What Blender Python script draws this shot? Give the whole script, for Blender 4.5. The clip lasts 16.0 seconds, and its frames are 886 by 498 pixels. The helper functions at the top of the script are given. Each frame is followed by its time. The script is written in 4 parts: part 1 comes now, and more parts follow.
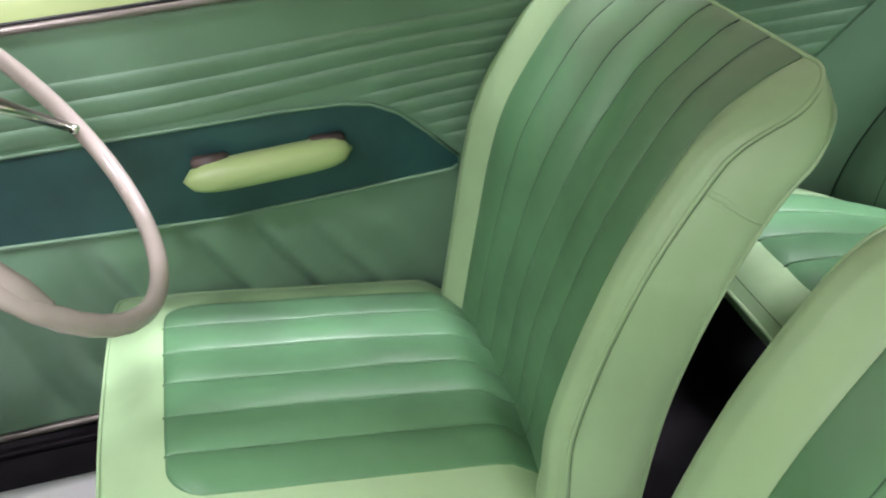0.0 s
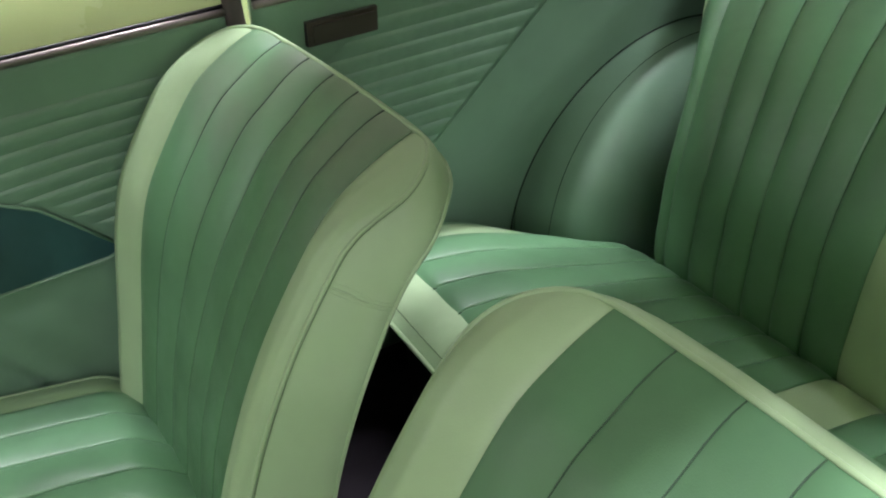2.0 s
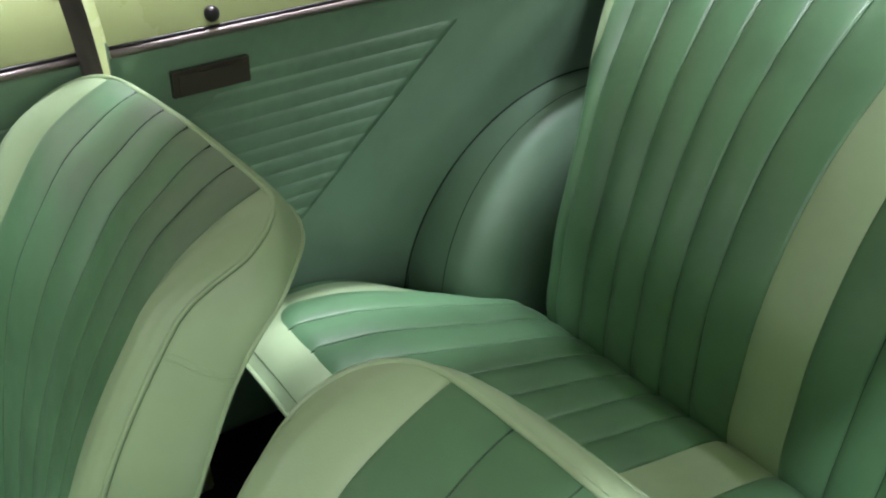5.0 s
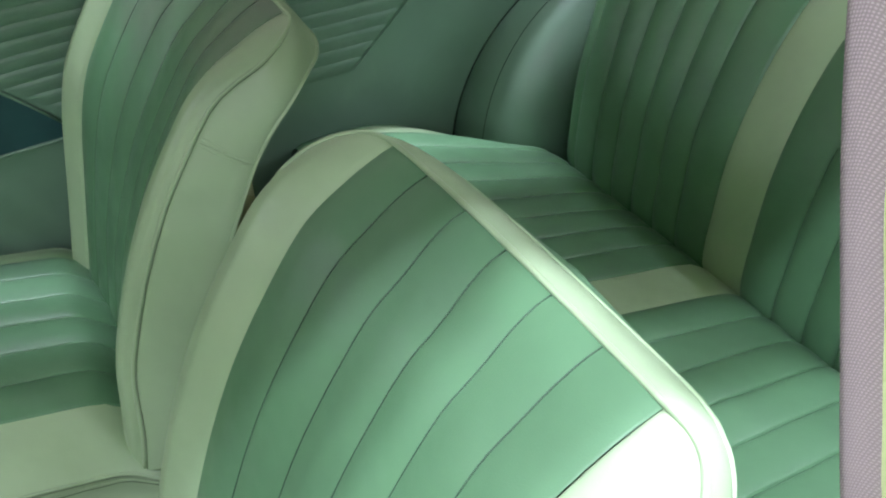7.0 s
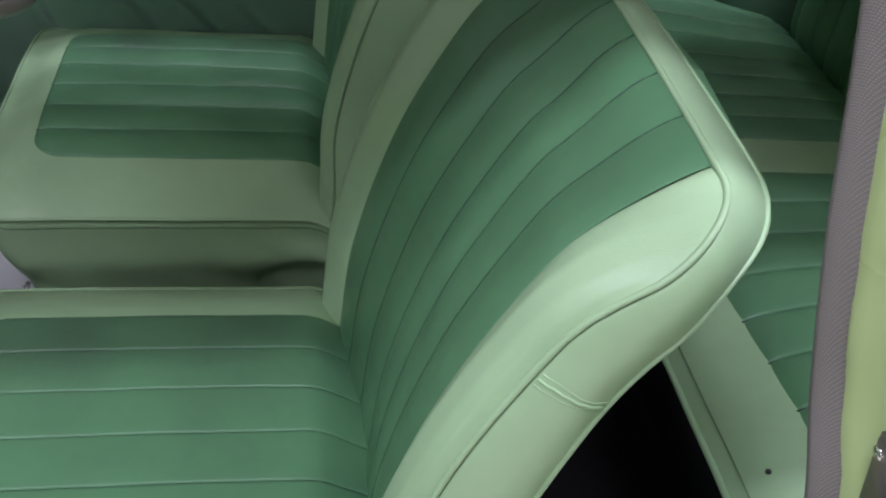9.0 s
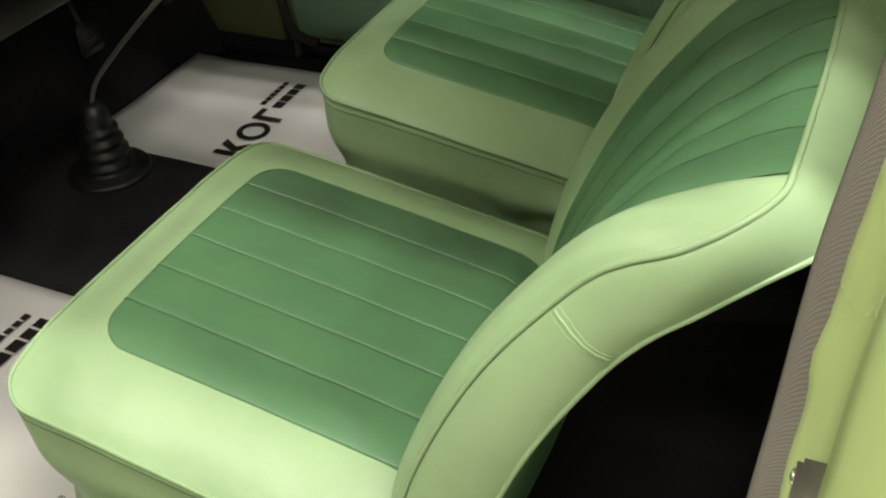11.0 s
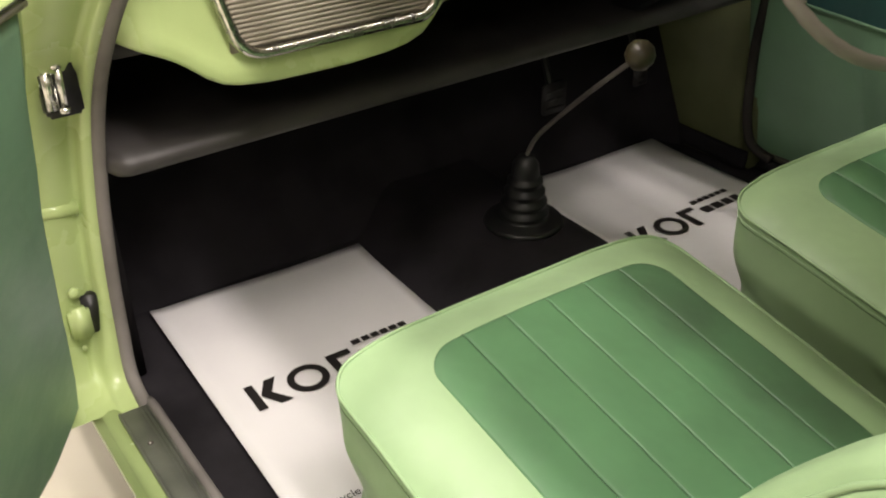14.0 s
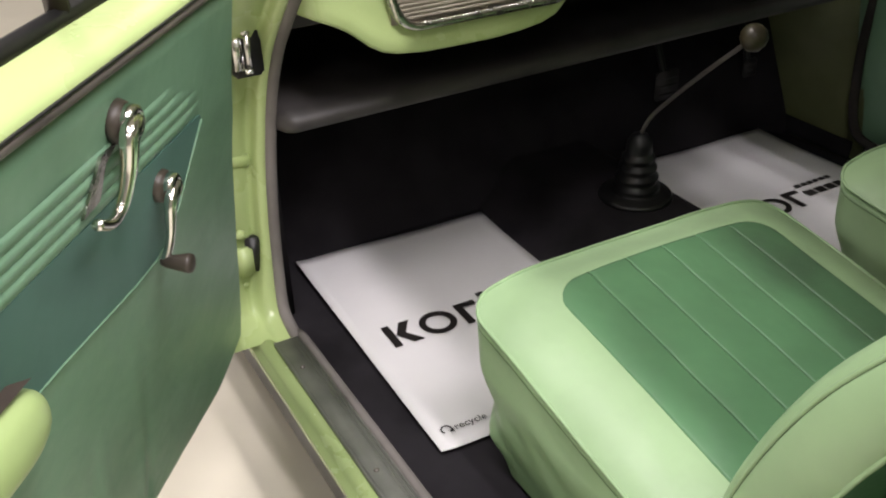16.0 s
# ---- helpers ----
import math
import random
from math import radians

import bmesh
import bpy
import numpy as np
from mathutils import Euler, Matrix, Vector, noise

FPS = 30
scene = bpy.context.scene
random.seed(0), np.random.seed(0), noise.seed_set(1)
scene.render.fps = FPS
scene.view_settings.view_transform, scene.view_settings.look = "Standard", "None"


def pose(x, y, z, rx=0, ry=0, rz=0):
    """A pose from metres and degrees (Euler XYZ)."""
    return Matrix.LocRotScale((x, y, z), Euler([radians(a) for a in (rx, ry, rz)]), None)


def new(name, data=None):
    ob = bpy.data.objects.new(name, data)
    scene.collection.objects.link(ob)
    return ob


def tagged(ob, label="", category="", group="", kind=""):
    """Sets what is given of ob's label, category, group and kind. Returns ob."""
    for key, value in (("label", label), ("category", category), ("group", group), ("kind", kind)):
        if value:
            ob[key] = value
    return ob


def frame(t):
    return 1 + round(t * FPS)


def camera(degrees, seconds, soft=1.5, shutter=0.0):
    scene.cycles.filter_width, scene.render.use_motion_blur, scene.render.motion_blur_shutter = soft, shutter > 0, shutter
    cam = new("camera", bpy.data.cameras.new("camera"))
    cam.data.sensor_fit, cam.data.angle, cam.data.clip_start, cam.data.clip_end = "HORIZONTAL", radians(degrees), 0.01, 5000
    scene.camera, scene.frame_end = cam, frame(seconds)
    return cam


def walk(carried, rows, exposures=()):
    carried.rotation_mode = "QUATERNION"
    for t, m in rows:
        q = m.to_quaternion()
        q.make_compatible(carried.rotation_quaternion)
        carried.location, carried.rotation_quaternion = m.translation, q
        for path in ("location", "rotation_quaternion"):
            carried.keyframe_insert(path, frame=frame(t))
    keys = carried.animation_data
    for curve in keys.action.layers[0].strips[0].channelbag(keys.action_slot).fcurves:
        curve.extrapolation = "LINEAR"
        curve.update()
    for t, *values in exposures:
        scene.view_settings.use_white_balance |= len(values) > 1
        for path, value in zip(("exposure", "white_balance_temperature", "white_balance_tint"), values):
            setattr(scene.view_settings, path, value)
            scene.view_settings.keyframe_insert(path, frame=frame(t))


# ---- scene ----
cam = camera(48.86, 16.0, soft=2.1)
PATH = [
    (0.0, 0.1791, -0.5401, 0.9156, 58.908, 4.660, -14.342),
    (0.5, 0.2094, -0.5420, 0.9273, 58.526, 4.994, -18.697),
    (1.0, 0.2362, -0.5466, 0.9374, 58.496, 4.999, -22.928),
    (1.5, 0.2820, -0.5362, 0.9532, 58.000, 4.627, -26.366),
    (2.0, 0.3211, -0.5194, 0.9547, 57.978, 4.474, -29.901),
    (2.5, 0.3632, -0.5042, 0.9519, 58.425, 4.165, -31.819),
    (3.0, 0.4030, -0.4867, 0.9475, 58.836, 3.763, -32.950),
    (5.3, 0.4036, -0.5212, 0.9302, 60.779, 2.995, -33.326),
    (5.5, 0.4054, -0.5376, 0.9371, 59.738, 3.279, -32.681),
    (6.0, 0.4080, -0.6092, 0.9404, 58.505, 3.971, -30.467),
    (6.5, 0.4120, -0.6841, 0.9442, 56.878, 4.698, -28.351),
    (7.0, 0.4194, -0.7379, 0.9323, 55.655, 4.669, -25.909),
    (7.5, 0.4179, -0.7862, 0.9233, 54.686, 3.680, -23.019),
    (8.0, 0.4213, -0.8247, 0.9182, 53.183, 3.390, -19.293),
    (8.5, 0.4417, -0.8594, 0.9070, 52.149, 3.139, -13.166),
    (9.0, 0.4621, -0.8893, 0.9075, 50.628, 3.966, -7.319),
    (9.2, 0.4718, -0.9007, 0.9047, 50.403, 3.601, -4.348),
    (11.3, 0.6932, -0.9490, 0.8837, 53.750, 2.927, 27.820),
    (11.5, 0.7039, -0.9430, 0.8627, 54.757, 2.649, 30.551),
    (12.0, 0.7394, -0.9386, 0.8498, 56.387, 1.904, 37.104),
    (12.5, 0.7522, -0.9222, 0.8392, 57.866, 1.872, 42.935),
    (13.0, 0.7492, -0.9013, 0.8479, 58.623, 1.880, 47.920),
    (13.5, 0.7381, -0.8803, 0.8686, 58.749, 1.565, 52.304),
    (14.0, 0.7302, -0.8795, 0.8788, 59.185, 1.159, 55.460),
    (14.5, 0.7448, -0.9039, 0.8858, 59.808, 0.764, 57.451),
    (15.0, 0.7775, -0.9434, 0.8852, 60.384, 0.782, 58.777),
    (15.5, 0.8095, -0.9808, 0.8879, 60.179, 1.259, 59.909),
    (16.0, 0.8484, -1.0162, 0.8929, 59.844, 1.883, 61.162),
]
EXPOSURES = [(0.0, 0.73, 5900, 24), (0.5, 0.37, 5900, 24), (1.5, 0.36, 5900, 26), (3.0, 0.4, 5900, 27), (5.5, 0.38, 5850, 29), (6.0, 0.42, 5850, 28), (6.5, 0.63, 5800, 31), (7.0, 0.3, 5500, 32), (7.5, -0.31, 5400, 28), (8.0, -0.64, 5400, 27), (8.5, -0.86, 5400, 27), (9.0, -0.99, 5450, 27), (9.2, -0.99, 5450, 27), (11.3, -0.7, 7000, 8), (12.5, -0.60, 7000, 12), (15.0, -0.65, 6600, 18), (16.0, -0.84, 6300, 19)]
LAMP_COLOUR = (1.0, 0.96, 0.92)
LAMPS = [(1.2, -1.1, 70, 0.12), (0.0, -1.4, 55, 0.12), (1.8, -0.5, 155, 0.12), (-4.3, -4.7, 105, 0.6), (-1.2, -4.9, 90, 1.6), (1.25, 0.65, 65, 0.12), (1.2, 0.9, 45, 0.12), (-4.0, 2.0, 45, 1.8), (3.4, -2.8, 80, 0.2), (3.6, -0.5, 48, 0.2), (-1.2, -1.0, 60, 0.12)]
walk(cam, [(r[0], pose(*r[1:])) for r in PATH], EXPOSURES)

# ---- world and lights ----
world = bpy.data.worlds.new("world")
scene.world = world
world.use_nodes = True
wbg = world.node_tree.nodes["Background"]
wbg.inputs[0].default_value = (0.9, 0.95, 1.0, 1)
wbg.inputs[1].default_value = 0.3


def strip_light(x, y, z, sx, sy, power, colour=(1.0, 0.95, 0.86)):
    lamp = bpy.data.lights.new("strip_light", "AREA")
    lamp.shape, lamp.size, lamp.size_y, lamp.energy, lamp.color = "RECTANGLE", sx, sy, power, colour
    ob = new("strip_light", lamp)
    ob.matrix_world = pose(x, y, z)
    return ob


# ---- materials ----
def material(name, base, rough=0.5, metal=0.0, vary=0.12, scale=9.0, grain=600.0, bump=0.05, spec=0.5, tint=None, dents=0.0, spread=0.07):
    """Base colour with stains at two scales and a fine grain in relief."""
    m = bpy.data.materials.new(name)
    m.use_nodes = True
    nt = m.node_tree
    bs = nt.nodes["Principled BSDF"]
    co = nt.nodes.new("ShaderNodeTexCoord")
    big = nt.nodes.new("ShaderNodeTexNoise")
    big.inputs["Scale"].default_value, big.inputs["Detail"].default_value = scale, 5
    small = nt.nodes.new("ShaderNodeTexNoise")
    small.inputs["Scale"].default_value, small.inputs["Detail"].default_value = grain, 3
    for n in (big, small):
        nt.links.new(co.outputs["Object"], n.inputs["Vector"])
    mix = nt.nodes.new("ShaderNodeMix")
    mix.data_type = "RGBA"
    t = tint or tuple(c * (1 - 2.2 * vary) for c in base)
    mix.inputs["A"].default_value = (*base, 1)
    mix.inputs["B"].default_value = (*t, 1)
    ramp = nt.nodes.new("ShaderNodeMapRange")
    ramp.inputs["From Min"].default_value, ramp.inputs["From Max"].default_value = 0.42, 0.72
    nt.links.new(big.outputs["Fac"], ramp.inputs["Value"])
    nt.links.new(ramp.outputs["Result"], mix.inputs["Factor"])
    nt.links.new(mix.outputs["Result"], bs.inputs["Base Color"])
    rr = nt.nodes.new("ShaderNodeMapRange")
    rr.inputs["From Min"].default_value, rr.inputs["From Max"].default_value = 0.3, 0.7
    rr.inputs["To Min"].default_value, rr.inputs["To Max"].default_value = max(rough - spread, 0.02), rough + spread
    nt.links.new(big.outputs["Fac"], rr.inputs["Value"])
    nt.links.new(rr.outputs["Result"], bs.inputs["Roughness"])
    bs.inputs["Metallic"].default_value = metal
    bs.inputs["Specular IOR Level"].default_value = spec
    if bump:
        bn = nt.nodes.new("ShaderNodeBump")
        bn.inputs["Strength"].default_value, bn.inputs["Distance"].default_value = bump, 0.002
        nt.links.new(small.outputs["Fac"], bn.inputs["Height"])
        nt.links.new(bn.outputs["Normal"], bs.inputs["Normal"])
        if dents:
            soft = nt.nodes.new("ShaderNodeTexNoise")
            soft.inputs["Scale"].default_value, soft.inputs["Detail"].default_value = 19.0, 2
            nt.links.new(co.outputs["Object"], soft.inputs["Vector"])
            b2 = nt.nodes.new("ShaderNodeBump")
            b2.inputs["Strength"].default_value, b2.inputs["Distance"].default_value = dents, 0.01
            nt.links.new(soft.outputs["Fac"], b2.inputs["Height"])
            nt.links.new(b2.outputs["Normal"], bn.inputs["Normal"])
    return m


VINYL_DARK = material("vinyl_dark_green", (0.094, 0.225, 0.104), 0.40, vary=0.1, grain=900, bump=0.12, dents=0.26)
VINYL_LIGHT = material("vinyl_light_green", (0.325, 0.480, 0.262), 0.39, vary=0.06, grain=900, bump=0.12, dents=0.28)
VINYL_TRIM = material("vinyl_trim_green", (0.158, 0.285, 0.182), 0.38, vary=0.05, grain=900, bump=0.12, dents=0.25)


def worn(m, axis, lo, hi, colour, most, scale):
    """Adds a blotchy patch of a second colour that grows along one axis of the thing's own frame."""
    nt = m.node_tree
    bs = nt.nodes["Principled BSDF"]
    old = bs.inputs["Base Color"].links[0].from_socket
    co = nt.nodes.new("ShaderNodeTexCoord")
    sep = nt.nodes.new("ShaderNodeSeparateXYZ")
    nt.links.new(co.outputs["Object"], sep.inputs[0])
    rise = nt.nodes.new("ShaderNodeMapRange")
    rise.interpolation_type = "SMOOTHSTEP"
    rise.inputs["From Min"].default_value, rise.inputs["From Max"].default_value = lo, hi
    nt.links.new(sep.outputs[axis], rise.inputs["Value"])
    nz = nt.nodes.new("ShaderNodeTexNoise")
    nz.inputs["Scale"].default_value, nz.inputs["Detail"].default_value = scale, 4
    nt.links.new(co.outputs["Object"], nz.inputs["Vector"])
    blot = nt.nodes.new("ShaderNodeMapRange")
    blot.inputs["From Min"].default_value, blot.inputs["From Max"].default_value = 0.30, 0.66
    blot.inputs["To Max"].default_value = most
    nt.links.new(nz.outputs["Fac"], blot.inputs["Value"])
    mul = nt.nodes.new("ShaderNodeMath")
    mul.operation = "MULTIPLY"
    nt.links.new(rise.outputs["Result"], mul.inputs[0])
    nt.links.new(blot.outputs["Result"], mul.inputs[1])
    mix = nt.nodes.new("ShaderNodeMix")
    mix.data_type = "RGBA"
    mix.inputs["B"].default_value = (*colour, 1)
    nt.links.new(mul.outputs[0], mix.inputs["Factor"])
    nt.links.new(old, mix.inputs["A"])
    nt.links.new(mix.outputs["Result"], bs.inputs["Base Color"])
    return m


# grey sheen and dust painted into the colour towards the backrest's top
VINYL_BACK = worn(material("vinyl_dark_green_grey_top", (0.094, 0.225, 0.104), 0.40, vary=0.1, grain=900, bump=0.12, dents=0.26), 2, 0.45, 0.62, (0.158, 0.200, 0.133), 0.60, 9.0)
# blotchy soil, together with shade put into the colour on the far side
VINYL_SEAT = worn(material("vinyl_dark_green_soil_shade", (0.094, 0.225, 0.104), 0.40, vary=0.1, grain=900, bump=0.12, dents=0.30), 1, -0.01, 0.13, (0.066, 0.130, 0.070), 0.85, 8.0)
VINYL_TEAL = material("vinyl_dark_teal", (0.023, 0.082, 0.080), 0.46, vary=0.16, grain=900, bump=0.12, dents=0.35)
PAINT = material("green_body_paint", (0.385, 0.485, 0.205), 0.27, vary=0.02, bump=0.0, spread=0.03)
CHROME = material("chrome", (0.75, 0.74, 0.7), 0.12, metal=1.0, vary=0.05, bump=0.0)
CARPET = material("black_carpet", (0.023, 0.021, 0.024), 0.95, vary=0.2, grain=1500, bump=0.5, spec=0.1)
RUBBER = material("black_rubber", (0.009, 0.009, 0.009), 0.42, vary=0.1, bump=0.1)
SEAL = material("grey_furflex", (0.20, 0.185, 0.17), 0.95, vary=0.15, grain=1200, bump=0.6, spec=0.1)
SHELF = material("grey_shelf_board", (0.050, 0.046, 0.044), 0.44, vary=0.2, bump=0.2)
PAPER = material("white_paper", (0.70, 0.69, 0.69), 0.6, vary=0.02, bump=0.02)
INK = material("black_ink", (0.015, 0.013, 0.012), 0.5, vary=0.1, bump=0.0)
SCUFF = material("grey_sill_rubber", (0.19, 0.195, 0.17), 0.45, vary=0.25, bump=0.1)
WHEEL = material("ivory_grey_plastic", (0.37, 0.325, 0.29), 0.24, vary=0.05, bump=0.0)
THREAD_SOFT = material("green_thread", (0.034, 0.088, 0.044), 0.6, vary=0.1, bump=0.0)
THREAD = material("dark_green_thread", (0.018, 0.042, 0.025), 0.7, vary=0.1, bump=0.0)
# far kick panel and pillar: body paint with the shade put into its colour
PAINT_SHADED = material("shaded_green_paint", (0.145, 0.16, 0.072), 0.55, vary=0.07, scale=14, bump=0.05)
DARKSEAL = material("dark_furflex", (0.045, 0.04, 0.038), 0.95, vary=0.15, grain=1200, bump=0.6, spec=0.1)
PILLARSEAL = material("brown_grey_furflex", (0.10, 0.088, 0.082), 0.95, vary=0.15, grain=1200, bump=0.6, spec=0.1)
THREAD_PALE = material("olive_thread", (0.11, 0.18, 0.085), 0.7, vary=0.1, bump=0.0)
BRACKET = material("dull_brown_bracket", (0.085, 0.060, 0.050), 0.5, vary=0.1, bump=0.0)
BROWN = material("brown_plastic", (0.05, 0.04, 0.03), 0.4, vary=0.1, bump=0.0)
HEADLINING = material("grey_headlining", (0.45, 0.44, 0.40), 0.9, vary=0.05, bump=0.1)
VINYL_LIGHT2 = material("vinyl_yellow_green", (0.37, 0.49, 0.20), 0.38, vary=0.05, grain=900, bump=0.1)
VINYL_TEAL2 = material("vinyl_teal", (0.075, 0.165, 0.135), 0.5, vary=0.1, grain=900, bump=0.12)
WORN = material("worn_chrome", (0.62, 0.60, 0.54), 0.22, metal=1.0, vary=0.35, scale=60, bump=0.25, grain=160, spread=0.12)
GRILLE_DARK = material("grille_shadow", (0.25, 0.225, 0.175), 0.5, vary=0.1, bump=0.0)
GRILLE = material("grey_beige_bars", (0.33, 0.30, 0.235), 0.5, metal=0.1, vary=0.1, bump=0.0)
STEEL = material("grey_steel_rod", (0.20, 0.18, 0.16), 0.35, metal=0.6, vary=0.2, bump=0.05)
KNOB = material("worn_brown_knob", (0.045, 0.036, 0.018), 0.35, vary=0.3, scale=40, bump=0.02)
PEDAL = material("pedal_rubber", (0.02, 0.018, 0.018), 0.6, vary=0.2, bump=0.1)
CONCRETE = material("cream_floor_paint", (0.72, 0.68, 0.56), 0.45, vary=0.05, scale=3, bump=0.02)
WALLPAINT = material("white_wall_paint", (0.58, 0.57, 0.54), 0.8, vary=0.03, scale=2, bump=0.02)


def woven(name, base, dark, scale):
    """A coarse woven cloth with raised threads."""
    m = material(name, base, 0.95, vary=0.15, grain=900, bump=0.0, spec=0.1)
    nt = m.node_tree
    bs = nt.nodes["Principled BSDF"]
    co = nt.nodes.new("ShaderNodeTexCoord")
    ws = []
    for d in ("DIAGONAL", "Y"):
        w = nt.nodes.new("ShaderNodeTexWave")
        w.bands_direction = d
        w.inputs["Scale"].default_value, w.inputs["Distortion"].default_value = scale, 1.5
        nt.links.new(co.outputs["Object"], w.inputs["Vector"])
        ws.append(w)
    mul = nt.nodes.new("ShaderNodeMath")
    mul.operation = "MULTIPLY"
    nt.links.new(ws[0].outputs["Fac"], mul.inputs[0])
    nt.links.new(ws[1].outputs["Fac"], mul.inputs[1])
    mix = nt.nodes.new("ShaderNodeMix")
    mix.data_type = "RGBA"
    mix.inputs["A"].default_value, mix.inputs["B"].default_value = (*dark, 1), (*base, 1)
    nt.links.new(mul.outputs[0], mix.inputs["Factor"])
    nt.links.new(mix.outputs["Result"], bs.inputs["Base Color"])
    bn = nt.nodes.new("ShaderNodeBump")
    bn.inputs["Strength"].default_value, bn.inputs["Distance"].default_value = 0.35, 0.001
    nt.links.new(mul.outputs[0], bn.inputs["Height"])
    nt.links.new(bn.outputs["Normal"], bs.inputs["Normal"])
    return m


CLOTH = woven("grey_woven_trim", (0.265, 0.248, 0.218), (0.155, 0.144, 0.128), 330.0)


# ---- mesh helpers ----
def thing(name, label, category, at=(0, 0, 0), group="", kind=""):
    return tagged_empty(name, label, category, at, group, kind)


def tagged_empty(name, label, category, at, group, kind):
    ob = new(name)
    ob.empty_display_size = 0.05
    ob.location = at
    return tagged(ob, label, category, group, kind)


def part(name, bm, mat, parent, label="", smooth=True):
    me = bpy.data.meshes.new(name)
    bmesh.ops.recalc_face_normals(bm, faces=bm.faces)
    if smooth:
        for fc in bm.faces:
            fc.smooth = True
    bm.to_mesh(me)
    bm.free()
    me.materials.append(mat)
    ob = new(name, me)
    if parent is not None:
        base = Matrix.Translation(parent.location)
        p = parent.parent
        while p is not None:
            base = Matrix.Translation(p.location) @ base
            p = p.parent
        me.transform(base.inverted())
        ob.parent = parent
    return tagged(ob, label) if label else ob


def sheet(fn, us, vs, close_u=False):
    """A grid of faces over fn(u, v)."""
    bm = bmesh.new()
    rows = [[bm.verts.new(fn(u, v)) for v in vs] for u in us]
    if close_u:
        rows.append(rows[0])
    for a, b in zip(rows, rows[1:]):
        for i in range(len(vs) - 1):
            q = [a[i], a[i + 1], b[i + 1], b[i]]
            if len(set(q)) > 2:
                bm.faces.new(q)
    return bm


def slab(fn, us, vs, back):
    """A sheet over fn(u, v) with a second skin moved by the vector back, closed round its rim."""
    bm = bmesh.new()
    us, vs, back = list(us), list(vs), Vector(back)
    a = [[bm.verts.new(fn(u, v)) for v in vs] for u in us]
    b = [[bm.verts.new(p.co + back) for p in row] for row in a]
    m, n = len(us), len(vs)
    for g in (a, b):
        for i in range(m - 1):
            for j in range(n - 1):
                bm.faces.new((g[i][j], g[i][j + 1], g[i + 1][j + 1], g[i + 1][j]))
    rim = [(i, 0) for i in range(m)] + [(m - 1, j) for j in range(1, n)] + [(i, n - 1) for i in range(m - 2, -1, -1)] + [(0, j) for j in range(n - 2, 0, -1)]
    for k in range(len(rim)):
        (i, j), (p, q) = rim[k], rim[(k + 1) % len(rim)]
        bm.faces.new((a[i][j], a[p][q], b[p][q], b[i][j]))
    return bm


def tube(points, r, sides=8, closed=False, bm=None):
    """A round bar along points; r may be a list."""
    bm = bm or bmesh.new()
    pts = [Vector(p) for p in points]
    n = len(pts)
    rings = []
    side = None
    for i, p in enumerate(pts):
        a = pts[(i - 1) % n] if (closed or i) else p
        b = pts[(i + 1) % n] if (closed or i < n - 1) else p
        d = (b - a).normalized()
        if side is None:
            side = d.orthogonal().normalized()
        side = (side - d * side.dot(d)).normalized()
        up = d.cross(side)
        rad = r[i] if isinstance(r, (list, tuple)) else r
        rings.append([bm.verts.new(p + (side * math.cos(2 * math.pi * k / sides) + up * math.sin(2 * math.pi * k / sides)) * rad) for k in range(sides)])
    pairs = list(zip(rings, rings[1:])) + ([(rings[-1], rings[0])] if closed else [])
    for a, b in pairs:
        for k in range(sides):
            bm.faces.new((a[k], a[(k + 1) % sides], b[(k + 1) % sides], b[k]))
    if not closed:
        bm.faces.new(rings[0][::-1])
        bm.faces.new(rings[-1])
    return bm


def box(x0, x1, y0, y1, z0, z1, bevel=0.003, bm=None):
    bm = bm or bmesh.new()
    got = bmesh.ops.create_cube(bm, size=1)["verts"]
    for v in got:
        v.co = Vector(((x0 + x1) / 2 + v.co.x * (x1 - x0), (y0 + y1) / 2 + v.co.y * (y1 - y0), (z0 + z1) / 2 + v.co.z * (z1 - z0)))
    if bevel:
        es = list({e for v in got for e in v.link_edges})
        bmesh.ops.bevel(bm, geom=es, offset=bevel, segments=2, affect="EDGES")
    return bm


def lathe(profile, centre, axis=(0, 0, 1), sides=32):
    """A turned body: profile of (radius, height) along axis."""
    bm = bmesh.new()
    q = Vector((0, 0, 1)).rotation_difference(Vector(axis).normalized())
    rings = []
    for r, h in profile:
        rings.append([bm.verts.new(Vector(centre) + q @ Vector((r * math.cos(2 * math.pi * k / sides), r * math.sin(2 * math.pi * k / sides), h))) for k in range(sides)])
    for a, b in zip(rings, rings[1:]):
        for k in range(sides):
            bm.faces.new((a[k], a[(k + 1) % sides], b[(k + 1) % sides], b[k]))
    bm.faces.new(rings[0][::-1])
    bm.faces.new(rings[-1])
    return bm


def linspace(a, b, n):
    return [a + (b - a) * i / (n - 1) for i in range(n)]


